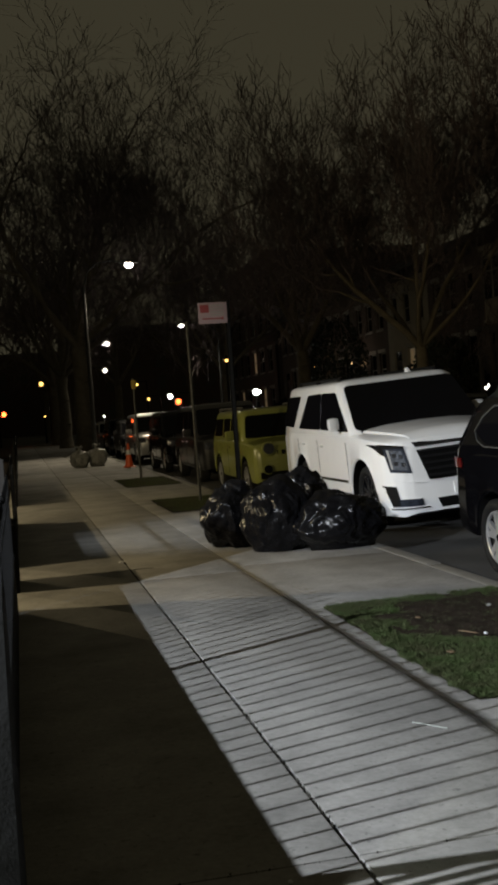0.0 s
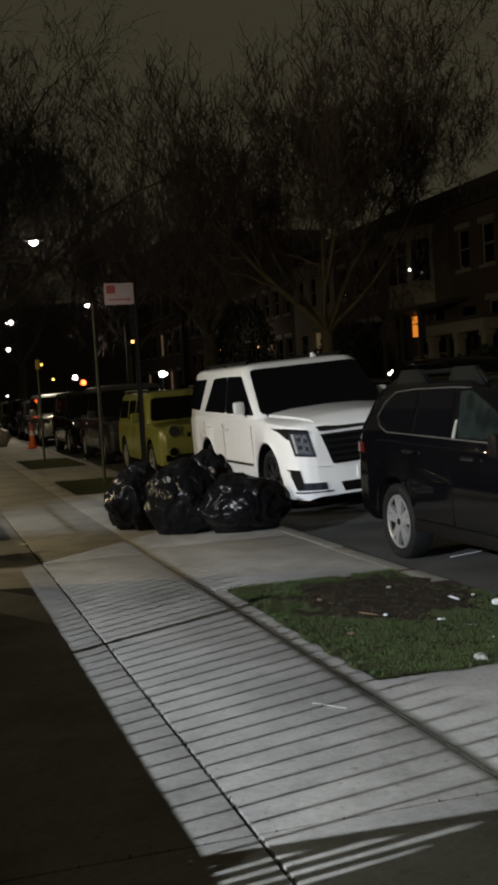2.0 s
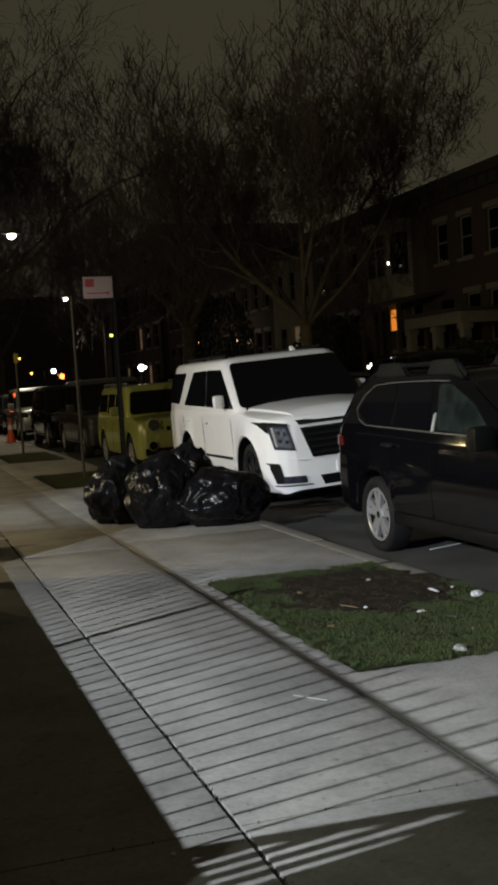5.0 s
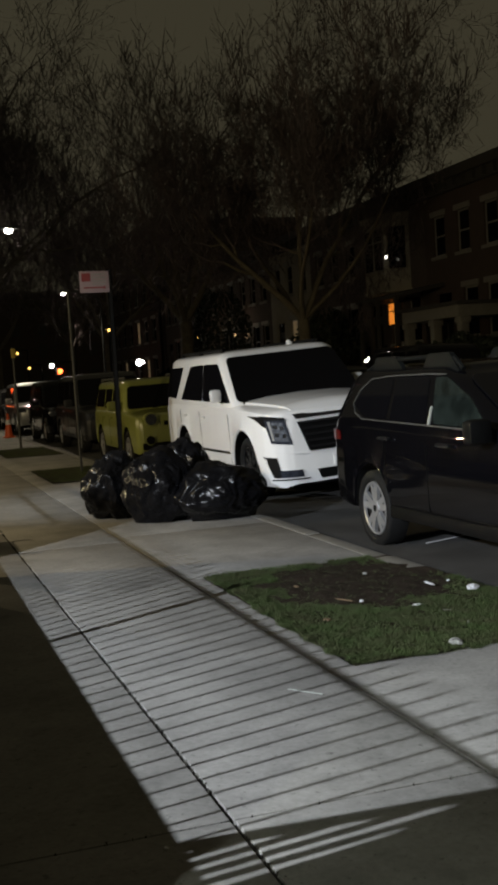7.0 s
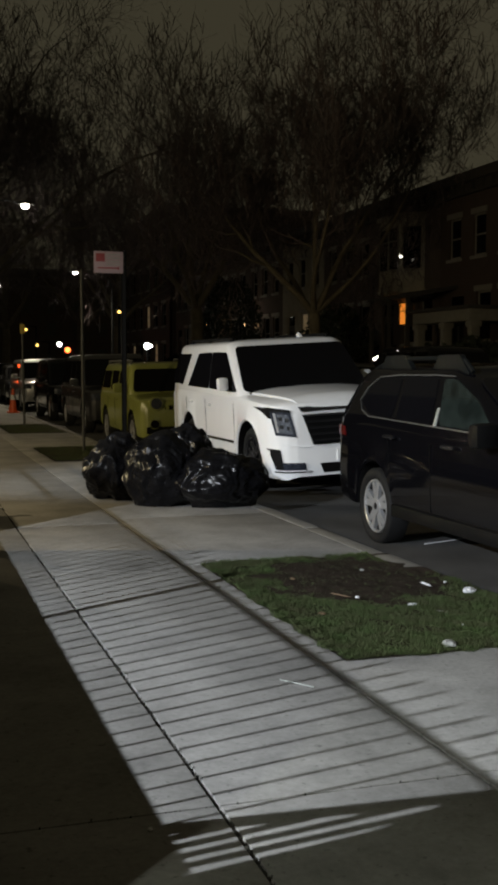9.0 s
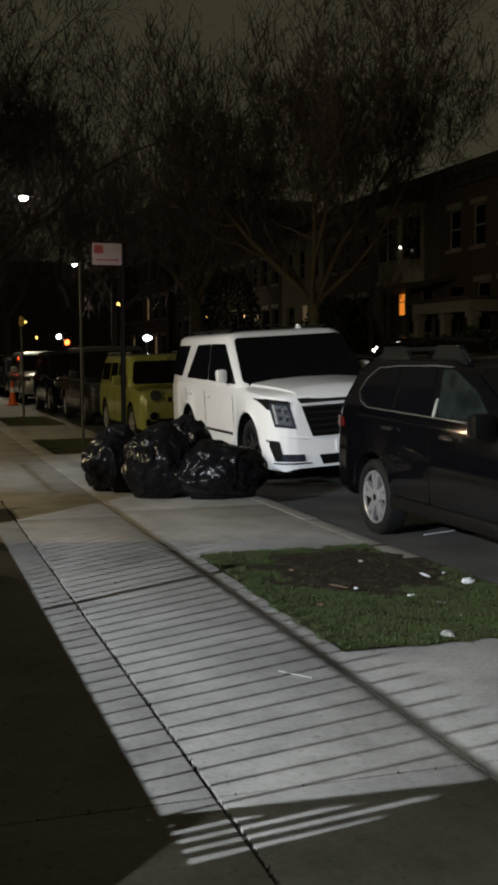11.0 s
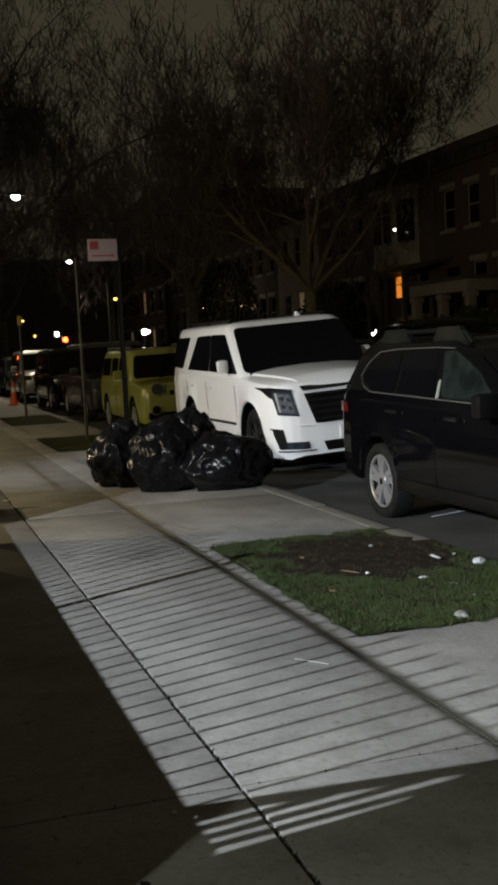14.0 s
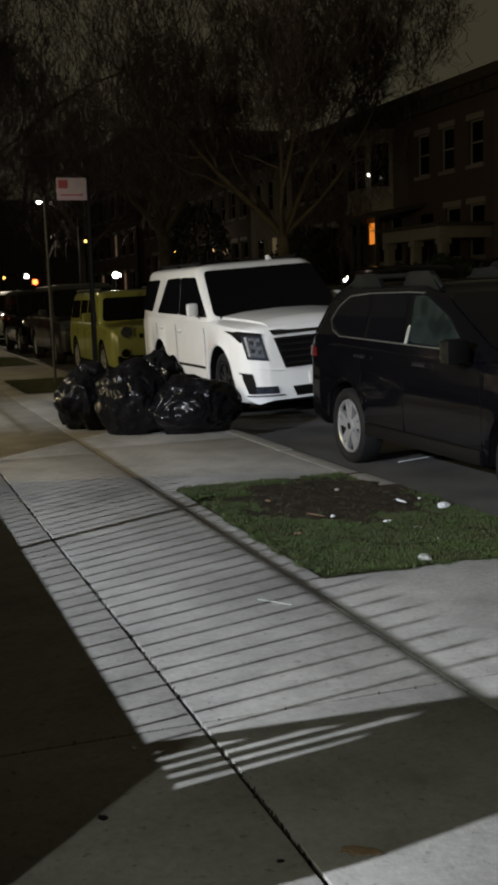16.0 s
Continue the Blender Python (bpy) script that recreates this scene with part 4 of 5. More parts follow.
def far_light(name, at, r, glow, label, category, arm=0.0):
    f = thing(name, pose(at[0] + arm, at[1], 0), label, category, "distant lights")
    bm = bm_new()
    tube(bm, (0, 0, -0.05), (0, 0, at[2] + 0.3), 0.09, 0.06, 8)
    part("pole", bm, IRON, f)
    if arm:
        bm = bm_new()
        tube(bm, (0, 0, at[2] + 0.25), (-arm, 0, at[2] + 0.3), 0.05, 0.04, 8)
        part("arm", bm, IRON, f)
    bm = bm_new()
    box(bm, -arm - r * 1.3, -arm + r * 1.3, 0.02, 0.5, at[2] - r * 1.5, at[2] + r * 1.5, 0.03)
    h = part("housing", bm, DARKTRIM, f)
    bm = bm_new()
    bmesh.ops.create_uvsphere(bm, u_segments=14, v_segments=8, radius=r, matrix=Matrix.Translation((-arm, 0.0, at[2])))
    part("light_lens", bm, glow, h)


far_light("traffic_light", (13.35, 90, 2.72), 0.22, REDGLOW, "red traffic light far down the street", "traffic light", 0.5)
far_light("traffic_light", (12.75, 90.5, 3.2), 0.18, LAMPGLOW, "bright signal lamp far down the street", "traffic light", 2.0)
far_light("traffic_light", (10.85, 90, 3.1), 0.12, YELLOWGLOW, "small amber signal far down the street", "traffic light", 1.0)
far_light("traffic_light", (9.98, 90, 4.36), 0.1, YELLOWGLOW, "amber signal on a far mast", "traffic light", 0.8)
far_light("street_lamp", (7.55, 88, 7.75), 0.22, REFLECTOR, "far street lamp down the block", "street lamp", -2.0)
far_light("street_lamp", (7.4, 90, 5.7), 0.18, REFLECTOR, "far low street lamp", "street lamp", -2.0)
far_light("street_lamp", (2.13, 90, 4.92), 0.18, YELLOWGLOW, "far amber street lamp", "street lamp", 0.6)
far_light("traffic_light", (-1.0, 88, 2.6), 0.19, REDGLOW, "red signal beyond the trees", "traffic light", -0.4)
# the tiny lamp at y 60.3 is added to go with the unseen doorway light
for x, y, z, r, glow in ((4.9, 92, 2.05, 0.14, REFLECTOR), (2.9, 94, 3.0, 0.12, REFLECTOR), (6.6, 84, 1.9, 0.1, REFLECTOR), (18.9, 67.4, 4.1, 0.08, YELLOWGLOW), (19.0, 60.3, 4.7, 0.04, YELLOWGLOW), (2.4, 96, 2.3, 0.09, YELLOWGLOW), (11.6, 59, 4.4, 0.1, YELLOWGLOW)):
    far_light("post_light", (x, y, z), r, glow, "small far lamp on a post", "lamp")


# ---- trees ----
def tube_mesh(name, segs, mat):
    verts, faces = [], []
    for p0, p1, r0, r1 in segs:
        n = 8 if r0 > 0.1 else (5 if r0 > 0.04 else (3 if r0 > 0.024 else 2))
        d = (p1 - p0)
        if d.length < 1e-5:
            continue
        d = d.normalized()
        u = d.cross(Vector((0, 0, 1)) if abs(d.z) < 0.9 else Vector((1, 0, 0))).normalized()
        w = d.cross(u)
        b = len(verts)
        for p, r in ((p0, r0), (p1, r1)):
            for k in range(n):
                a = 2 * math.pi * k / n
                verts.append(p + (u * math.cos(a) + w * math.sin(a)) * r)
        for k in range(n if n > 2 else 1):
            faces.append((b + k, b + (k + 1) % n, b + n + (k + 1) % n, b + n + k))
    me = bpy.data.meshes.new(name)
    me.from_pydata(verts, [], faces)
    for f in me.polygons:
        f.use_smooth = True
    me.materials.append(mat)
    return me


def tree(name, at, seed, trunk, limbs, label, depth=6, thin=0.0125, rise=0.05, dense=1):
    """trunk: radius and height of the fork; limbs: (first direction, length, radius, bend upwards) of the main limbs."""
    rng = random.Random(seed)
    wood, twigs = [], []
    R, H = trunk
    prev = Vector((0, 0, -0.1))
    for k in range(6):
        q = Vector((0.05 * rng.uniform(-1, 1), 0.05 * rng.uniform(-1, 1), H * (k + 1) / 6))
        wood.append((prev, q, R * (1.4 if k == 0 else 1.08 - 0.03 * k), R * (1.05 - 0.03 * k)))
        prev = q
    fork = prev

    def grow(p, d, length, r, level, lift):
        n = 7 if level == 1 else (5 if level < 4 else (4 + dense if level < depth else 3))
        step = length / n
        wander = 0.09 if level == 1 else (0.17 if level < 4 else 0.12)
        roll = rng.uniform(0, 6.28)
        kids = []
        for k in range(n):
            d = d + Vector((rng.gauss(0, wander), rng.gauss(0, wander), rng.gauss(0, wander) + lift))
            d.normalize()
            q = p + d * step
            r1 = max(thin, r * (0.9 if level == 1 else 0.84))
            (wood if r > 0.05 else twigs).append((p, q, r, r1))
            p, r = q, r1
            if level < depth and (k > 1 or level > 1) and rng.random() < (0.97 if level < 4 else 0.88):
                kids.append((p, d.copy(), r, 0.66 - 0.045 * k))
        if level >= depth:
            return
        kids.append((p, d.copy(), r, 0.7))
        for a, b, c, share in kids:
            roll += 2.4 + rng.gauss(0, 0.4)
            side = b.orthogonal().normalized()
            side = Matrix.Rotation(roll, 3, b) @ side
            spread = radians(rng.uniform(28, 58)) if share < 0.7 else radians(rng.uniform(5, 18))
            nd = b * math.cos(spread) + side * math.sin(spread)
            grow(a, nd.normalized(), length * share * rng.uniform(0.85, 1.15), max(thin, c * (0.9 if share >= 0.7 else 0.62)), level + 1, rise * (0.6 if level > 2 else 1.0))

    for d, length, r, lift in limbs:
        grow(fork, Vector(d).normalized(), length * 0.93, r, 1, lift)
    ob = thing(name, pose(*at), label, "tree", "street trees")
    part("trunk", tube_mesh("trunk", wood, BARK), None, ob, "mottled bare trunk and limbs")
    tw = part("crown", tube_mesh("crown", twigs, TWIG), None, ob, "fine leafless twigs")
    tagged(tw, kind="stuff")
    return ob


tree_a = tree("bare_tree", (14.7, 37.6, 0), 4, (0.25, 3.4),
              [((-0.78, 0.25, 0.62), 6.2, 0.14, 0.12), ((-0.10, 0.1, 1), 6.2, 0.13, 0.02), ((0.42, -0.14, 0.9), 6.2, 0.13, 0.04), ((0.85, -0.3, 0.72), 6.4, 0.10, 0.06), ((-0.3, 0.7, 0.75), 5.6, 0.12, 0.04), ((-0.35, -0.6, 0.85), 5.2, 0.11, 0.03)],
              "large leafless plane tree with a pale mottled forked trunk", dense=2)
tree_b = tree("bare_tree", (3.2, 53.0, 0), 9, (0.42, 5.2),
              [((-0.6, -0.2, 0.8), 7.6, 0.22, 0.03), ((0.1, 0.1, 1), 7.4, 0.25, 0.0), ((0.75, -0.2, 0.65), 7.8, 0.21, 0.02), ((0.2, -0.7, 0.7), 6.4, 0.19, 0.03), ((-0.2, 0.7, 0.8), 6.4, 0.19, 0.03)],
              "large leafless street tree with wide spreading limbs", thin=0.0135)
tree_c = tree("bare_tree", (2.9, 68.0, 0), 17, (0.36, 4.4),
              [((-0.6, -0.2, 0.8), 6.8, 0.2, 0.04), ((0.1, 0.1, 1), 7.0, 0.22, 0.0), ((0.7, -0.2, 0.7), 6.8, 0.19, 0.03), ((0.2, -0.7, 0.7), 6.0, 0.17, 0.03), ((-0.2, 0.7, 0.8), 6.0, 0.17, 0.03)],
              "leafless street tree far along the sidewalk", depth=5, thin=0.018)
for x, y, turn, k in ((14.9, 55.0, 130, 1.0), (15.6, 79.5, 250, 1.0), (2.9, 84.0, 70, 1.0), (15.6, 97.0, 20, 1.1), (3.0, 104.0, 300, 1.05), (11.0, 118.0, 160, 1.2), (-4.0, 120.0, 40, 1.25)):
    ob = copy_thing(tree_c, pose(x, y, 0, 0, 0, turn))
    ob.scale = (k, k, k)


# ---- houses across the road ----
def opening_wall(bm, L, H, wins, depth=0.18):
    """A front wall in the plane x = 0 that faces -x, with openings (y0, y1, z0, z1) and their reveals."""
    ys = sorted({0, L, *[w[0] for w in wins], *[w[1] for w in wins]})
    zs = sorted({-0.15, H, *[w[2] for w in wins], *[w[3] for w in wins]})
    for a, b in zip(ys, ys[1:]):
        for c, d in zip(zs, zs[1:]):
            if any(w[0] <= (a + b) / 2 <= w[1] and w[2] <= (c + d) / 2 <= w[3] for w in wins):
                continue
            bm.faces.new([bm.verts.new(p) for p in ((0, a, c), (0, b, c), (0, b, d), (0, a, d))])
    for y0, y1, z0, z1 in wins:
        e = [(y0, z0), (y1, z0), (y1, z1), (y0, z1)]
        for (a, b), (c, d) in zip(e, e[1:] + e[:1]):
            bm.faces.new([bm.verts.new(p) for p in ((0, a, b), (0, c, d), (depth, c, d), (depth, a, b))])


def window(parent, y0, y1, z0, z1, glow=None, x=0.0, trim=TRIM, surround=True):
    bm = bm_new()
    t = 0.07
    for a, b, c, d in ((y0, y0 + t, z0, z1), (y1 - t, y1, z0, z1), (y0 + t, y1 - t, z1 - t, z1), (y0 + t, y1 - t, z0, z0 + t), (y0 + t, y1 - t, (z0 + z1) / 2 - 0.03, (z0 + z1) / 2 + 0.03)):
        box(bm, x + 0.08, x + 0.14, a, b, c, d)
    w = part("window", bm, trim, parent, smooth=0)
    bm = bm_new()
    box(bm, x + 0.11, x + 0.12, y0 + t, y1 - t, z0 + t, z1 - t)
    part("pane", bm, glow or GLASS, w, "lit warm" if glow else "", smooth=0)
    if surround:
        bm = bm_new()
        box(bm, x - 0.08, x + 0.06, y0 - 0.1, y1 + 0.1, z0 - 0.12, z0 - 0.003)
        part("sill", bm, trim, w, smooth=0)
        bm = bm_new()
        box(bm, x - 0.06, x + 0.06, y0 - 0.1, y1 + 0.1, z1 + 0.003, z1 + 0.2)
        part("lintel", bm, trim, w, smooth=0)
    return w


def row_house(y0, width, mat, label, height=8.5, bay=False, lit=(), trim=TRIM):
    h = thing("row_house", pose(20.0, y0, 0), label, "house", "row of houses")
    c = width / 6.0
    ground = [(0.6 * c, 1.6 * c, 2.4, 4.2), (2.2 * c, 3.2 * c, 2.4, 4.2), (4.1 * c, 5.2 * c, 1.5, 4.1)]
    upper = [(0.7 * c, 1.6 * c, 5.5, 7.0), (2.6 * c, 3.5 * c, 5.5, 7.0), (4.4 * c, 5.3 * c, 5.5, 7.0)]
    wins = ground[:] + ([] if bay else upper)
    bm = bm_new()
    opening_wall(bm, width, height, wins)
    part("wall", bm, mat, h, smooth=0)
    bm = bm_new()
    box(bm, 0.2, 9.0, 0.002, width - 0.002, -0.15, height - 0.003)
    part("house_body", bm, mat, h, smooth=0)
    bm = bm_new()
    box(bm, -0.05, 9.1, 0, width, height, height + 0.12)
    part("roof", bm, DARKTRIM, h, smooth=0)
    bm = bm_new()
    box(bm, -0.4, 0.0, 0.02, width - 0.02, height - 0.35, height + 0.02, 0.03)
    box(bm, -0.22, 0.0, 0.02, width - 0.02, height - 0.75, height - 0.35, 0.02)
    cor = part("cornice", bm, DARKTRIM, h, smooth=0)
    k = 0.3
    while k < width - 0.2:
        bm = bm_new()
        box(bm, -0.36, -0.2, k - 0.06, k + 0.06, height - 0.68, height - 0.36)
        part("bracket", bm, DARKTRIM, cor, smooth=0)
        k += 0.7
    for i, wv in enumerate(ground[:2]):
        window(h, *wv, glow=lit[i] if i < len(lit) else None, trim=trim)
    y, y1, z, z1 = ground[2]
    bm = bm_new()
    box(bm, 0.1, 0.16, y, y1, z, z1 - 0.5)
    d = part("door", bm, DARKTRIM, h, "dark panelled front door", smooth=0)
    for a in (0.12, 0.58):
        bm = bm_new()
        box(bm, 0.085, 0.1, y + (y1 - y) * a, y + (y1 - y) * (a + 0.3), z + 0.2, z1 - 0.8)
        part("panel", bm, PLASTIC, d, smooth=0)
    bm = bm_new()
    box(bm, 0.1, 0.15, y, y1, z1 - 0.48, z1)
    part("fanlight", bm, lit[2] if len(lit) > 2 and lit[2] else GLASS, d, smooth=0)
    if not bay:
        for i, wv in enumerate(upper):
            window(h, *wv, glow=None, trim=trim)
    else:
        yc, wb = width * 0.5, 1.7
        lo, hi = 4.5, 7.4
        outl = [(0.0, yc - wb), (-0.75, yc - wb + 0.75), (-0.75, yc + wb - 0.75), (0.0, yc + wb)]
        bm = bm_new()
        rings(bm, [[(x, y_, z_) for x, y_ in outl] for z_ in (lo, hi)])
        rings(bm, [[(x * 1.12 - (0.04 if x else 0), yc + (y_ - yc) * 1.05, z_) for x, y_ in outl] for z_ in (hi, hi + 0.2)])
        rings(bm, [[(x * s_, yc + (y_ - yc) * s_, z_) for x, y_ in outl] for s_, z_ in ((0.35, lo - 0.45), (1.06, lo - 0.02), (1.06, lo + 0.08))])
        b = part("bay", bm, LIMESTONE, h, "painted bay window", smooth=0)
        for a, c2 in ((yc - 0.82, yc - 0.06), (yc + 0.06, yc + 0.82)):
            bm = bm_new()
            box(bm, -0.775, -0.752, a, c2, lo + 0.9, hi - 0.35)
            part("pane", bm, GLASS, b, smooth=0)
            bm = bm_new()
            for u0, u1, v0, v1 in ((a - 0.05, a, lo + 0.85, hi - 0.3), (c2, c2 + 0.05, lo + 0.85, hi - 0.3), (a, c2, hi - 0.35, hi - 0.3), (a, c2, lo + 0.85, lo + 0.9), (a, c2, lo + 2.0, lo + 2.06)):
                box(bm, -0.80, -0.752, u0, u1, v0, v1)
            part("pane_frame", bm, TRIM, b, smooth=0)
        for sg_ in (-1, 1):
            bm = bm_new()
            m_ = [(-0.12, yc + sg_ * (wb - 0.12)), (-0.63, yc + sg_ * (wb - 0.63))]
            n_ = 0.012
            rings(bm, [[(m_[0][0] - n_, m_[0][1] + sg_ * n_, z_), (m_[1][0] - n_, m_[1][1] + sg_ * n_, z_), (m_[1][0] + 0.01, m_[1][1] - sg_ * 0.01, z_), (m_[0][0] + 0.01, m_[0][1] - sg_ * 0.01, z_)] for z_ in (lo + 0.9, hi - 0.35)])
            part("pane", bm, GLASS, b, smooth=0)
    # stoop
    for k in range(8):
        bm = bm_new()
        box(bm, -0.32 * (8 - k), -0.01, y - 0.25, y1 + 0.25, 0.185 * k, 0.185 * (k + 1) - 0.004, 0.01)
        part("step", bm, BROWNSTONE, h)
    for yy in (y - 0.33, y1 + 0.27):
        bm = bm_new()
        rings(bm, [[(-2.6, a, 0.0), (-0.01, a, 0.0), (-0.01, a, 2.4), (-2.6, a, 0.95)] for a in (yy, yy + 0.06)])
        part("stoop_rail", bm, IRON, h)
    return h


mats = [BRICK, BROWNSTONE, BRICK, LIMESTONE, BROWNSTONE, BRICK, BROWNSTONE, BRICK]
row_house(19.8, 6.0, BRICK, "brick row house with a dark cornice")
row_house(25.8, 6.0, BROWNSTONE, "brownstone row house with pale window trim")
row_house(31.8, 6.0, BRICK, "dark brick row house with pale upper windows over a porch")
row_house(37.8, 6.0, BROWNSTONE, "row house with a pale bay and a glowing orange window", bay=True, lit=(None, None, None))
row_house(43.8, 6.0, BRICK, "brick row house behind a bare tree")
row_house(49.8, 6.0, LIMESTONE, "pale stone row house half hidden by trees", lit=(None, DIMGLOW))
row_house(55.8, 6.0, BRICK, "brick row house with a lit doorway far along the street", lit=(None, None, DOORGLOW))
row_house(61.8, 6.0, BROWNSTONE, "brownstone row house far along the street")
for k in range(2):
    row_house(67.8 + 6 * k, 6.0, mats[k], "far row house, mostly dark", height=8.7, lit=(DOORGLOW,) if k else ())
ap = thing("apartment_building", pose(19.6, 80.0, 0), "tall dark apartment building far along the street", "building")
bm = bm_new()
opening_wall(bm, 18.0, 13.2, [(1.2 + 2.8 * i, 2.5 + 2.8 * i, 1.4 + 3.1 * j, 3.2 + 3.1 * j) for i in range(6) for j in range(4)])
part("wall", bm, BRICK, ap, smooth=0)
bm = bm_new()
box(bm, 0.2, 12.0, 0.002, 17.998, -0.15, 13.19)
part("building_body", bm, BRICK, ap, smooth=0)
bm = bm_new()
box(bm, -0.25, 12.1, -0.1, 18.1, 13.2, 13.6)
part("roof", bm, DARKTRIM, ap, smooth=0)
for i in range(6):
    for j in range(4):
        window(ap, 1.2 + 2.8 * i, 2.5 + 2.8 * i, 1.4 + 3.1 * j, 3.2 + 3.1 * j, glow=DIMGLOW if (i, j) in ((1, 0), (4, 0), (2, 1)) else None)
bm = bm_new()
box(bm, 19.83, 19.9, 40.1, 40.93, 3.2, 4.24, 0.01)
tv = thing("lit_window", pose(0, 0, 0), "small window glowing orange on the house front", "window")
part("curtain", bm, WARMGLOW, tv, "glowing orange curtain")
bm = bm_new()
for a, b, c, d in ((40.02, 40.1, 3.12, 4.32), (40.93, 41.01, 3.12, 4.32), (40.1, 40.93, 3.12, 3.2), (40.1, 40.93, 4.24, 4.32), (40.1, 40.93, 3.72, 3.75)):
    box(bm, 19.78, 20.0, a, b, c, d)
part("frame", bm, DARKTRIM, tv, smooth=0)


pr = thing("porch", pose(0, 0, 0), "dark timber porch roof on posts before the house", "porch")
bm = bm_new()
rings(bm, [[(17.9, y, 4.0), (20.0, y, 4.38), (20.0, y, 4.52), (17.9, y, 4.12)] for y in (36.4, 39.95)])
part("roof", bm, DARKTRIM, pr, smooth=0)
for y in (36.6, 38.2, 39.8):
    bm = bm_new()
    box(bm, 17.98, 18.12, y - 0.07, y + 0.07, 0.0, 4.03, 0.01)
    part("post", bm, DARKTRIM, pr)
pp = thing("porch", pose(0, 0, 0), "weathered porch with square columns before the house", "porch")
bm = bm_new()
box(bm, 18.0, 19.99, 31.9, 36.1, 3.0, 3.4, 0.03)
part("entablature", bm, TRIM, pp)
bm = bm_new()
box(bm, 17.85, 19.99, 31.75, 36.25, 3.4, 3.52, 0.03)
part("roof", bm, DARKTRIM, pp)
bm = bm_new()
box(bm, 18.0, 19.99, 31.9, 34.0, 0.0, 1.1, 0.02)
part("base", bm, TRIM, pp)
for y in (32.0, 33.9, 35.9):
    bm = bm_new()
    box(bm, 18.05, 18.35, y - 0.15, y + 0.15, 0.0, 3.0, 0.02)
    box(bm, 18.0, 18.4, y - 0.2, y + 0.2, 2.8, 2.98, 0.01)
    part("column", bm, TRIM, pp)
# glowing bead on an added cord, standing in for a reflection in the bay
lb = thing("hanging_bulb", pose(18.95, 39.1, 5.8), "glowing bead for a small white reflection in the bay window", "lamp")
bm = bm_new()
bmesh.ops.create_uvsphere(bm, u_segments=10, v_segments=8, radius=0.06)
part("bulb", bm, REFLECTOR, lb)
bm = bm_new()
tube(bm, (0.0, 0, 0.05), (0.25, 0.3, 0.5), 0.012, 0.012, 6)
part("cord", bm, IRON, lb)


# evergreens and hedges before the houses
def evergreen(at, size, seed, label, count=5200, big=1.0, name="evergreen_bush", category="bush"):
    rng = random.Random(seed)
    verts, faces = [], []
    sx, sy, sz = size
    for k in range(count):
        u, v, w_ = rng.gauss(0, 1), rng.gauss(0, 1), rng.gauss(0, 1)
        d = Vector((u, v, w_)).normalized() * rng.uniform(0.55, 1.0) ** 0.5
        d *= 1 + 0.25 * noise.noise(d * 2.2 + Vector((seed, 0, 0)))
        p = Vector((d.x * sx / 2, d.y * sy / 2, max(0.05, sz * (0.5 + 0.5 * d.z))))
        s = rng.uniform(0.06, 0.14) * big
        a = Vector((rng.uniform(-1, 1), rng.uniform(-1, 1), rng.uniform(-1, 1))).normalized()
        b = a.cross(Vector((rng.uniform(-1, 1), rng.uniform(-1, 1), 0.3))).normalized()
        n = len(verts)
        verts += [p - a * s, p + b * s * 0.5, p + a * s, p - b * s * 0.5]
        faces.append((n, n + 1, n + 2, n + 3))
    me = bpy.data.meshes.new("leaves")
    me.from_pydata(verts, [], faces)
    me.materials.append(EVERGREEN)
    ob = thing(name, pose(*at), label, category, "evergreens")
    lv = part("foliage", me, None, ob)
    tagged(lv, kind="stuff")
    bm = bm_new()
    tube(bm, (0, 0, -0.05), (0, 0, sz * 0.7), 0.1, 0.04, 8)
    part("stem", bm, BARK, ob)


evergreen((18.2, 43.8, 0), (3.2, 3.6, 4.1), 3, "tall dark evergreen in a front garden")
evergreen((17.4, 57.0, 0), (3.2, 4.0, 6.4), 7, "tall dark evergreen among the houses")
evergreen((18.4, 36.0, 0), (2.4, 4.2, 2.2), 5, "dark clipped hedge before the houses")
evergreen((18.0, 31.5, 0), (2.4, 4.4, 2.4), 6, "dark hedge before the houses")

# ---- distance ----
for x, y, w_, d_, h_, label in ((-30, 150, 40, 20, 13, "dark building closing the street"), (32, 150, 50, 20, 14, "dark building beyond the crossing"), (8, 180, 60, 20, 13, "far dark buildings at the end of the street")):
    f = thing("far_building", pose(x, y, 0), label, "building", "far buildings")
    bm = bm_new()
    box(bm, -w_ / 2, w_ / 2, 0, d_, -0.2, h_)
    part("wall", bm, BRICK, f, smooth=0)
    bm = bm_new()
    box(bm, -w_ / 2 - 0.3, w_ / 2 + 0.3, -0.3, d_, h_, h_ + 0.5)
    part("roof", bm, DARKTRIM, f, smooth=0)
    k = -w_ / 2 + 2
    while k < w_ / 2 - 2:
        for z in (2.0, 5.5, 8.5):
            if z < h_ - 2:
                bm = bm_new()
                box(bm, k, k + 1.2, -0.06, 0.02, z, z + 1.7)
                part("window", bm, DARKTRIM, f, smooth=0)
        k += 3.5

# ---- traffic cone ----
cn = thing("traffic_cone", pose(3.35, 34.2, 0.0), "orange traffic cone with a pale band at the kerb", "cone")
bm = bm_new()
box(bm, -0.18, 0.18, -0.18, 0.18, 0.0, 0.04, 0.01)
part("foot", bm, ORANGE, cn)
bm = bm_new()
tube(bm, (0, 0, 0.04), (0, 0, 0.75), 0.13, 0.03, 20)
part("body", bm, ORANGE, cn)
bm = bm_new()
tube(bm, (0, 0, 0.4), (0, 0, 0.55), 0.088, 0.066, 20, False)
part("band", bm, PAPER, cn)


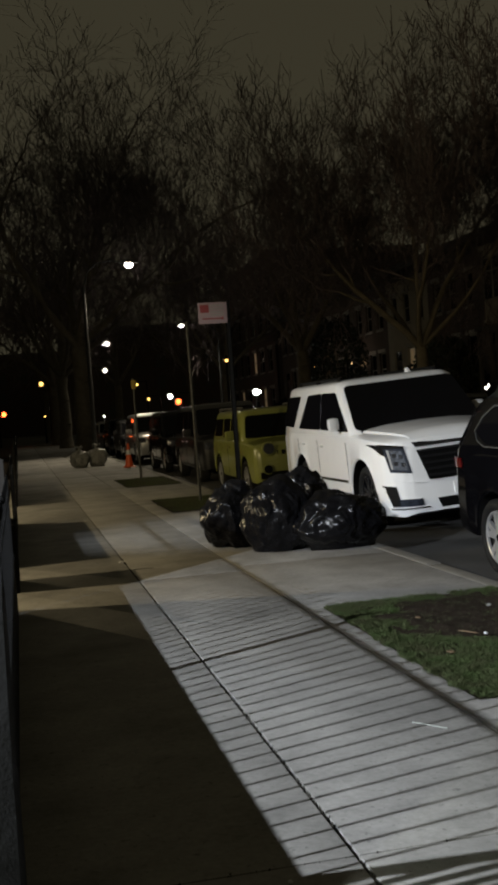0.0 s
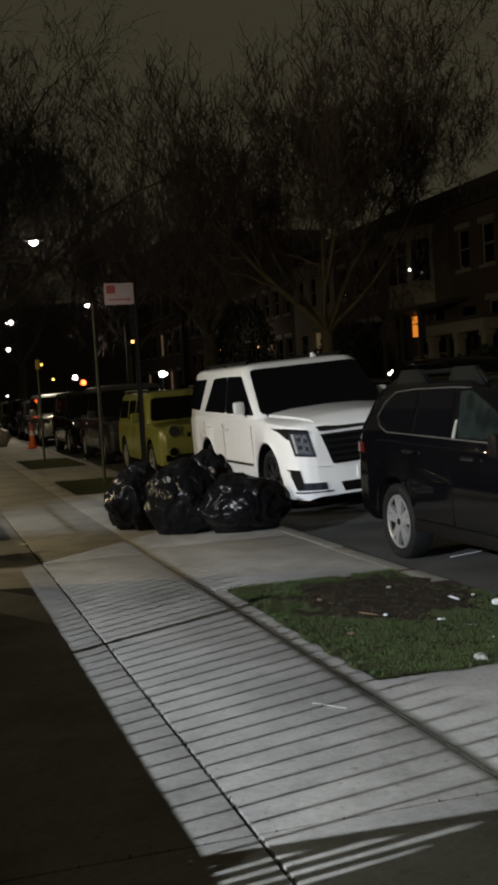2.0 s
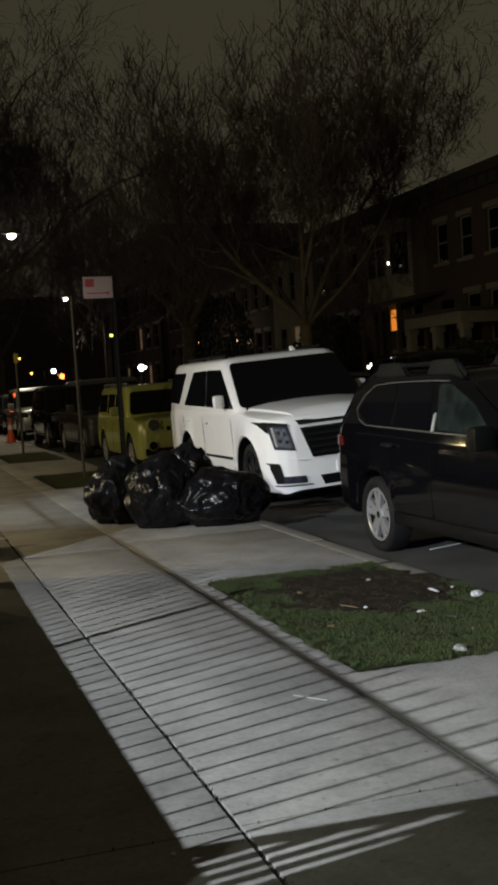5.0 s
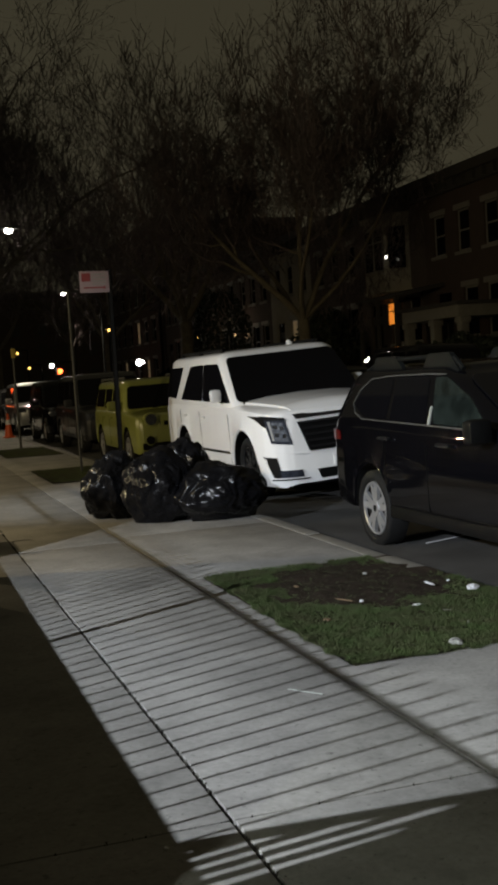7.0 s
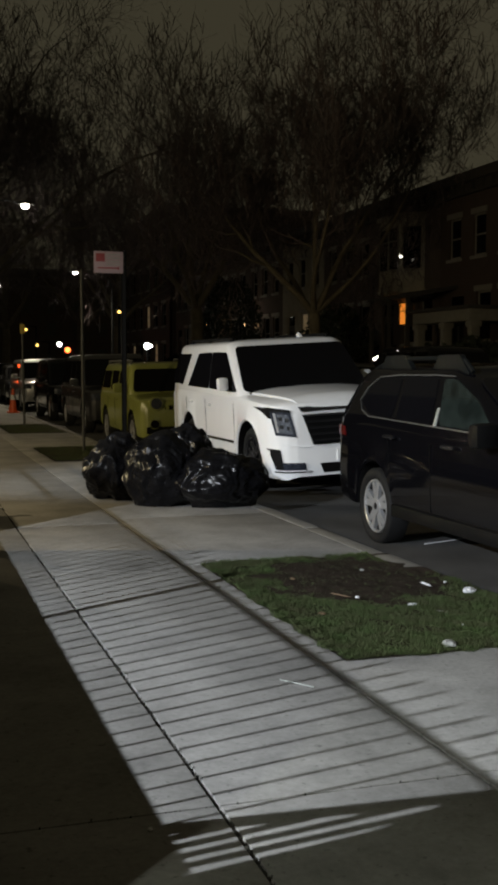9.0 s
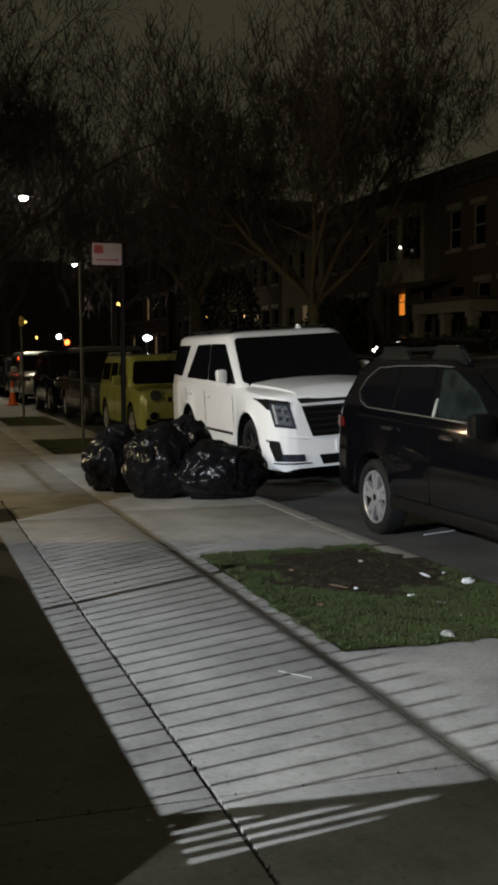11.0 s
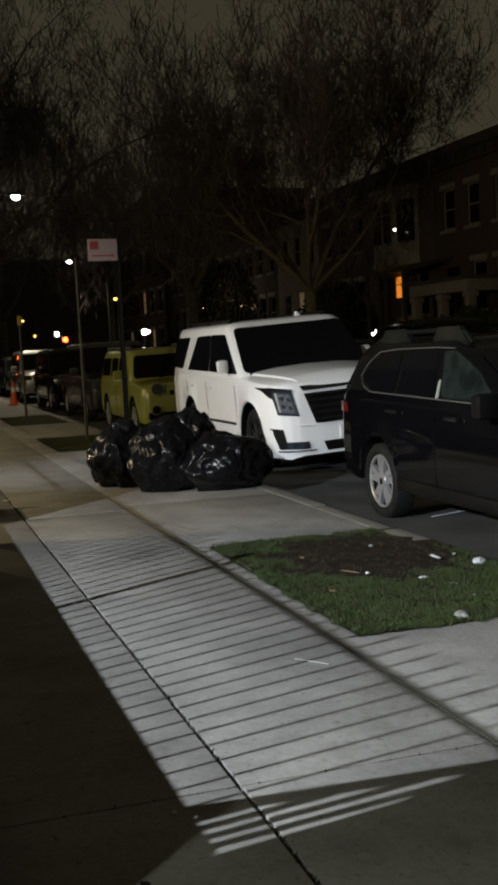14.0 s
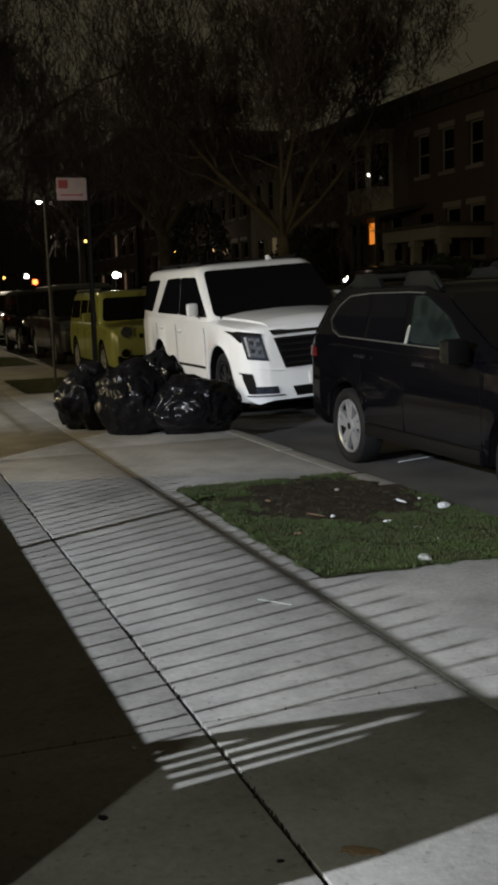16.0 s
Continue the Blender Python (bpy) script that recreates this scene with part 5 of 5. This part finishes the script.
# ---- grass beds ----
def bed(name, x0, x1, y0, y1, blades, soil, label, seed):
    rng = random.Random(seed)
    bm = bm_new()
    nx, ny = 60, 90
    bmesh.ops.create_grid(bm, x_segments=nx, y_segments=ny, size=0.5, matrix=Matrix.LocRotScale(((x0 + x1) / 2, (y0 + y1) / 2, 0.0), None, (x1 - x0, y1 - y0, 1)))
    for v in bm.verts:
        v.co.z = 0.006 + 0.016 * noise.noise(v.co * 2.3) + 0.012 * noise.noise(v.co * 9.0)
    b = single(name, bm, EARTH, label, "grass bed", kind="structure", smooth=3)
    verts, faces = [], []
    for k in range(blades):
        x, y = rng.uniform(x0 - 0.05, x1 - 0.01), rng.uniform(y0 - 0.06, y1 + 0.04)
        if x > 3.46 and y > 6.95:
            continue
        edge = min(x - x0, y - y0, y1 - y)
        if edge < 0.03 and edge + 0.045 < 0.06 * (0.5 + noise.noise(Vector((x * 6, y * 6, 2.0)))) + 0.02 * rng.random():
            continue
        bare = 0.0
        if soil:
            d = ((x - soil[0]) / soil[2]) ** 2 + ((y - soil[1]) / soil[3]) ** 2
            bare = 1.45 - d + 0.7 * noise.noise(Vector((x * 3, y * 3, seed))) + 0.5 * noise.noise(Vector((x * 11, y * 11, seed)))
        if bare > 0 and rng.random() < min(0.975, bare * 1.6):
            continue
        if noise.noise(Vector((x * 4, y * 4, seed + 5))) < -0.28 and rng.random() < 0.7:
            continue
        z = 0.004 + 0.016 * noise.noise(Vector((x, y, 0)) * 2.3)
        h = rng.uniform(0.008, 0.032) * (0.55 if bare > 0.3 else 1.0)
        a = rng.uniform(0, 6.28)
        w_ = rng.uniform(0.0009, 0.002)
        lx, ly = rng.gauss(0, 0.012), rng.gauss(0, 0.012)
        n = len(verts)
        verts += [(x - w_ * math.cos(a), y - w_ * math.sin(a), z), (x + w_ * math.cos(a), y + w_ * math.sin(a), z), (x + lx * 0.5, y + ly * 0.5, z + h * 0.7), (x + lx, y + ly, z + h)]
        faces += [(n, n + 1, n + 2), (n + 1, n + 3, n + 2)]
    me = bpy.data.meshes.new("grass")
    me.from_pydata(verts, [], faces)
    me.materials.append(GRASS)
    g_ = new("grass", me)
    g_.parent = b
    tagged(g_, "short patchy green grass", kind="stuff")
    return b


bed("grass_bed", 2.10, 3.64, 4.95, 7.72, 170000, (3.0, 6.88, 0.68, 0.82), "small sidewalk bed of patchy grass and bare earth", 1)
bed("grass_bed", 2.25, 3.5, 16.7, 19.6, 16000, None, "small grass bed beside the sidewalk", 2)
bed("grass_bed", 2.25, 3.5, 23.8, 27.2, 14000, None, "far grass bed beside the sidewalk", 3)


# ---- litter ----
def scrap(name, at, size, seed, label, mat=PAPER, category="litter"):
    bm = bm_new()
    bmesh.ops.create_icosphere(bm, subdivisions=3, radius=1.0)
    for v in bm.verts:
        d = v.co.copy()
        r = 0.75 + 0.45 * abs(noise.noise(d * 2.1 + Vector((seed, seed, 0)))) + 0.2 * noise.noise(d * 5 + Vector((0, seed, 0)))
        v.co = Vector((d.x * r * size[0] * 0.42, d.y * r * size[1] * 0.42, max(0.0, (d.z * r + 0.5) * size[2] * 0.4)))
    return single(name, bm, mat, label, category, "litter on the bed", smooth=0.5, m=pose(*at, 0, 0, seed * 50))


scrap("paper_scrap", (3.5, 6.19, 0.015), (0.14, 0.11, 0.06), 1, "crumpled white paper scrap on the grass")
scrap("plastic_cup", (2.73, 5.04, 0.01), (0.12, 0.09, 0.06), 2, "crushed pale plastic cup at the bed's edge", GREYBAG)
scrap("paper_scrap", (2.97, 5.94, 0.015), (0.085, 0.06, 0.03), 3, "small white paper scrap on the grass")
scrap("paper_strip", (3.345, 6.5, 0.015), (0.035, 0.2, 0.02), 0, "torn strip of white paper on the earth")
scrap("paper_scrap", (2.73, 6.25, 0.015), (0.045, 0.035, 0.025), 5, "tiny white paper scrap on the grass")
scrap("dry_stick", (2.65, 6.34, 0.018), (0.02, 0.22, 0.012), 0.5, "thin pale stick lying in the grass", LEAFBROWN)
scrap("pale_stone", (3.14, 7.1, 0.01), (0.045, 0.04, 0.028), 7, "small pale stone on the bare earth", GREYBAG)
scrap("paper_scrap", (3.5, 6.52, 0.015), (0.05, 0.03, 0.02), 8, "tiny paper scrap beside the kerb")
scrap("paper_scrap", (3.05, 5.75, 0.012), (0.12, 0.03, 0.02), 10, "curled pale wrapper on the grass", GREYBAG)
scrap("pale_stone", (3.01, 5.39, 0.012), (0.03, 0.03, 0.03), 15, "small pale stone in the grass", GREYBAG)
scrap("dry_leaf", (2.55, 6.95, 0.012), (0.08, 0.05, 0.02), 16, "small brown dry leaf on the earth", LEAFBROWN, "leaf")
scrap("dry_leaf", (2.35, 5.9, 0.014), (0.07, 0.05, 0.02), 17, "brown dry leaf in the grass", LEAFBROWN, "leaf")
scrap("paper_scrap", (0.72, 3.31, 0.001), (0.03, 0.02, 0.012), 9, "tiny pale scrap on the dark sidewalk")
scrap("paper_scrap", (0.95, 11.4, 0.001), (0.09, 0.06, 0.03), 11, "small white scrap on the sidewalk")
scrap("dry_leaf", (1.12, 2.44, 0.002), (0.055, 0.15, 0.014), 12, "curled brown dry leaf on the sidewalk", LEAFBROWN, "leaf")
scrap("chewing_gum", (0.53, 2.89, 0.0), (0.05, 0.035, 0.004), 13, "dark flattened gum spot on the sidewalk", PLASTIC, "gum spot")
scrap("chewing_gum", (0.91, 2.48, 0.0), (0.03, 0.025, 0.004), 14, "dark flattened gum spot on concrete", PLASTIC, "gum spot")
bm = bm_new()
tube(bm, (1.67, 4.74, 0.005), (1.78, 4.58, 0.005), 0.003, 0.003, 6)
single("drinking_straw", bm, CREAM, "thin white straw lying on the sidewalk", "straw")
# matte white in place of metal, to paint the strip's bright shine
bm = bm_new()
tube(bm, (4.4, 8.57, ROAD + 0.03), (4.94, 8.69, ROAD + 0.045), 0.006, 0.004, 6)
single("metal_strip", bm, PAPER, "thin metal strip on the road, its shine painted white", "litter")

# ---- kerb stones and sidewalk flags ----
kerb = thing("kerb", pose(0, 0, 0), "pale stone kerb along the sidewalk", "kerb", kind="structure")
bm = bm_new()
box(bm, 3.506, 3.65, 0.006, 1.494, -0.16, 0.006, 0.018)
kme = finish(bm, "kerb_stone", KERB)
for k in range(-4, 60):
    if k in (3, 4):
        continue
    ob = part("kerb_stone", kme, KERB, kerb)
    ob.location = (0.004 * math.sin(k * 7.1), 0.2 + 1.5 * k, 0.004 * math.sin(k * 3.3))
bm = bm_new()
box(bm, 3.49, 3.66, 7.13, 7.69, -0.16, 0.012, 0.03)
part("kerb_stone", bm, KERB, kerb)
CROSS = [-9.0, -5.0, -1.5, 0.6, 3.43, 10.0, 12.0, 15.0, 18.0, 21.0, 24.0, 27.0, 30.0, 34.0, 38.0, 42.0, 46.0, 50.0, 56.0, 62.0, 70.0, 80.0]
for a, b in zip(CROSS, CROSS[1:]):
    for x0, x1 in ((-0.3, 0.98), (0.98, 1.965)):
        flag(x0, x1, a, b)
EDGE = [-9.0, -5.0, -1.5, 0.6, 3.43, 4.98, 7.74, 10.3, 13.0, 16.68, 19.62, 23.78, 27.22, 30.0, 34.0, 38.0, 42.0, 46.0, 50.0, 56.0, 62.0, 70.0, 80.0]
BEDS = (4.98, 16.68, 23.78)
for a, b in zip(EDGE, EDGE[1:]):
    if a in BEDS:
        n = 9 if a < 5 else 4
        for k in range(n):
            flag(1.965, 2.11 if a < 5 else 2.25, a + (b - a) * k / n, a + (b - a) * (k + 1) / n, 0.005)
    else:
        flag(1.965, 3.5, a, b, 0.004)

# dirt and weeds in the joints
rng = random.Random(21)
verts, faces = [], []
for k in range(1500):
    y = 0.8 + 11.0 * rng.random()
    if noise.noise(Vector((3.0, y * 2.4, 1.0))) < -0.15:
        continue
    along = rng.random() < 0.93
    x = 0.98 + rng.gauss(0, 0.009) if along else rng.uniform(-0.1, 1.9)
    if not along:
        y = 3.43 + rng.gauss(0, 0.006)
    s = rng.uniform(0.003, 0.009)
    n = len(verts)
    z = rng.uniform(-0.012, 0.003)
    a = rng.uniform(0, 6.28)
    verts += [(x + s * math.cos(a + t), y + s * math.sin(a + t) * 1.6, z - 0.01) for t in (0, 2.1, 4.2)] + [(x, y, z + s * 0.7)]
    faces += [(n, n + 1, n + 3), (n + 1, n + 2, n + 3), (n + 2, n, n + 3)]
me = bpy.data.meshes.new("joint_dirt")
me.from_pydata(verts, [], faces)
me.materials.append(JOINT)
tagged(part("joint_dirt", me, None, pavement, "dark dirt and weeds in the joints"), kind="stuff")
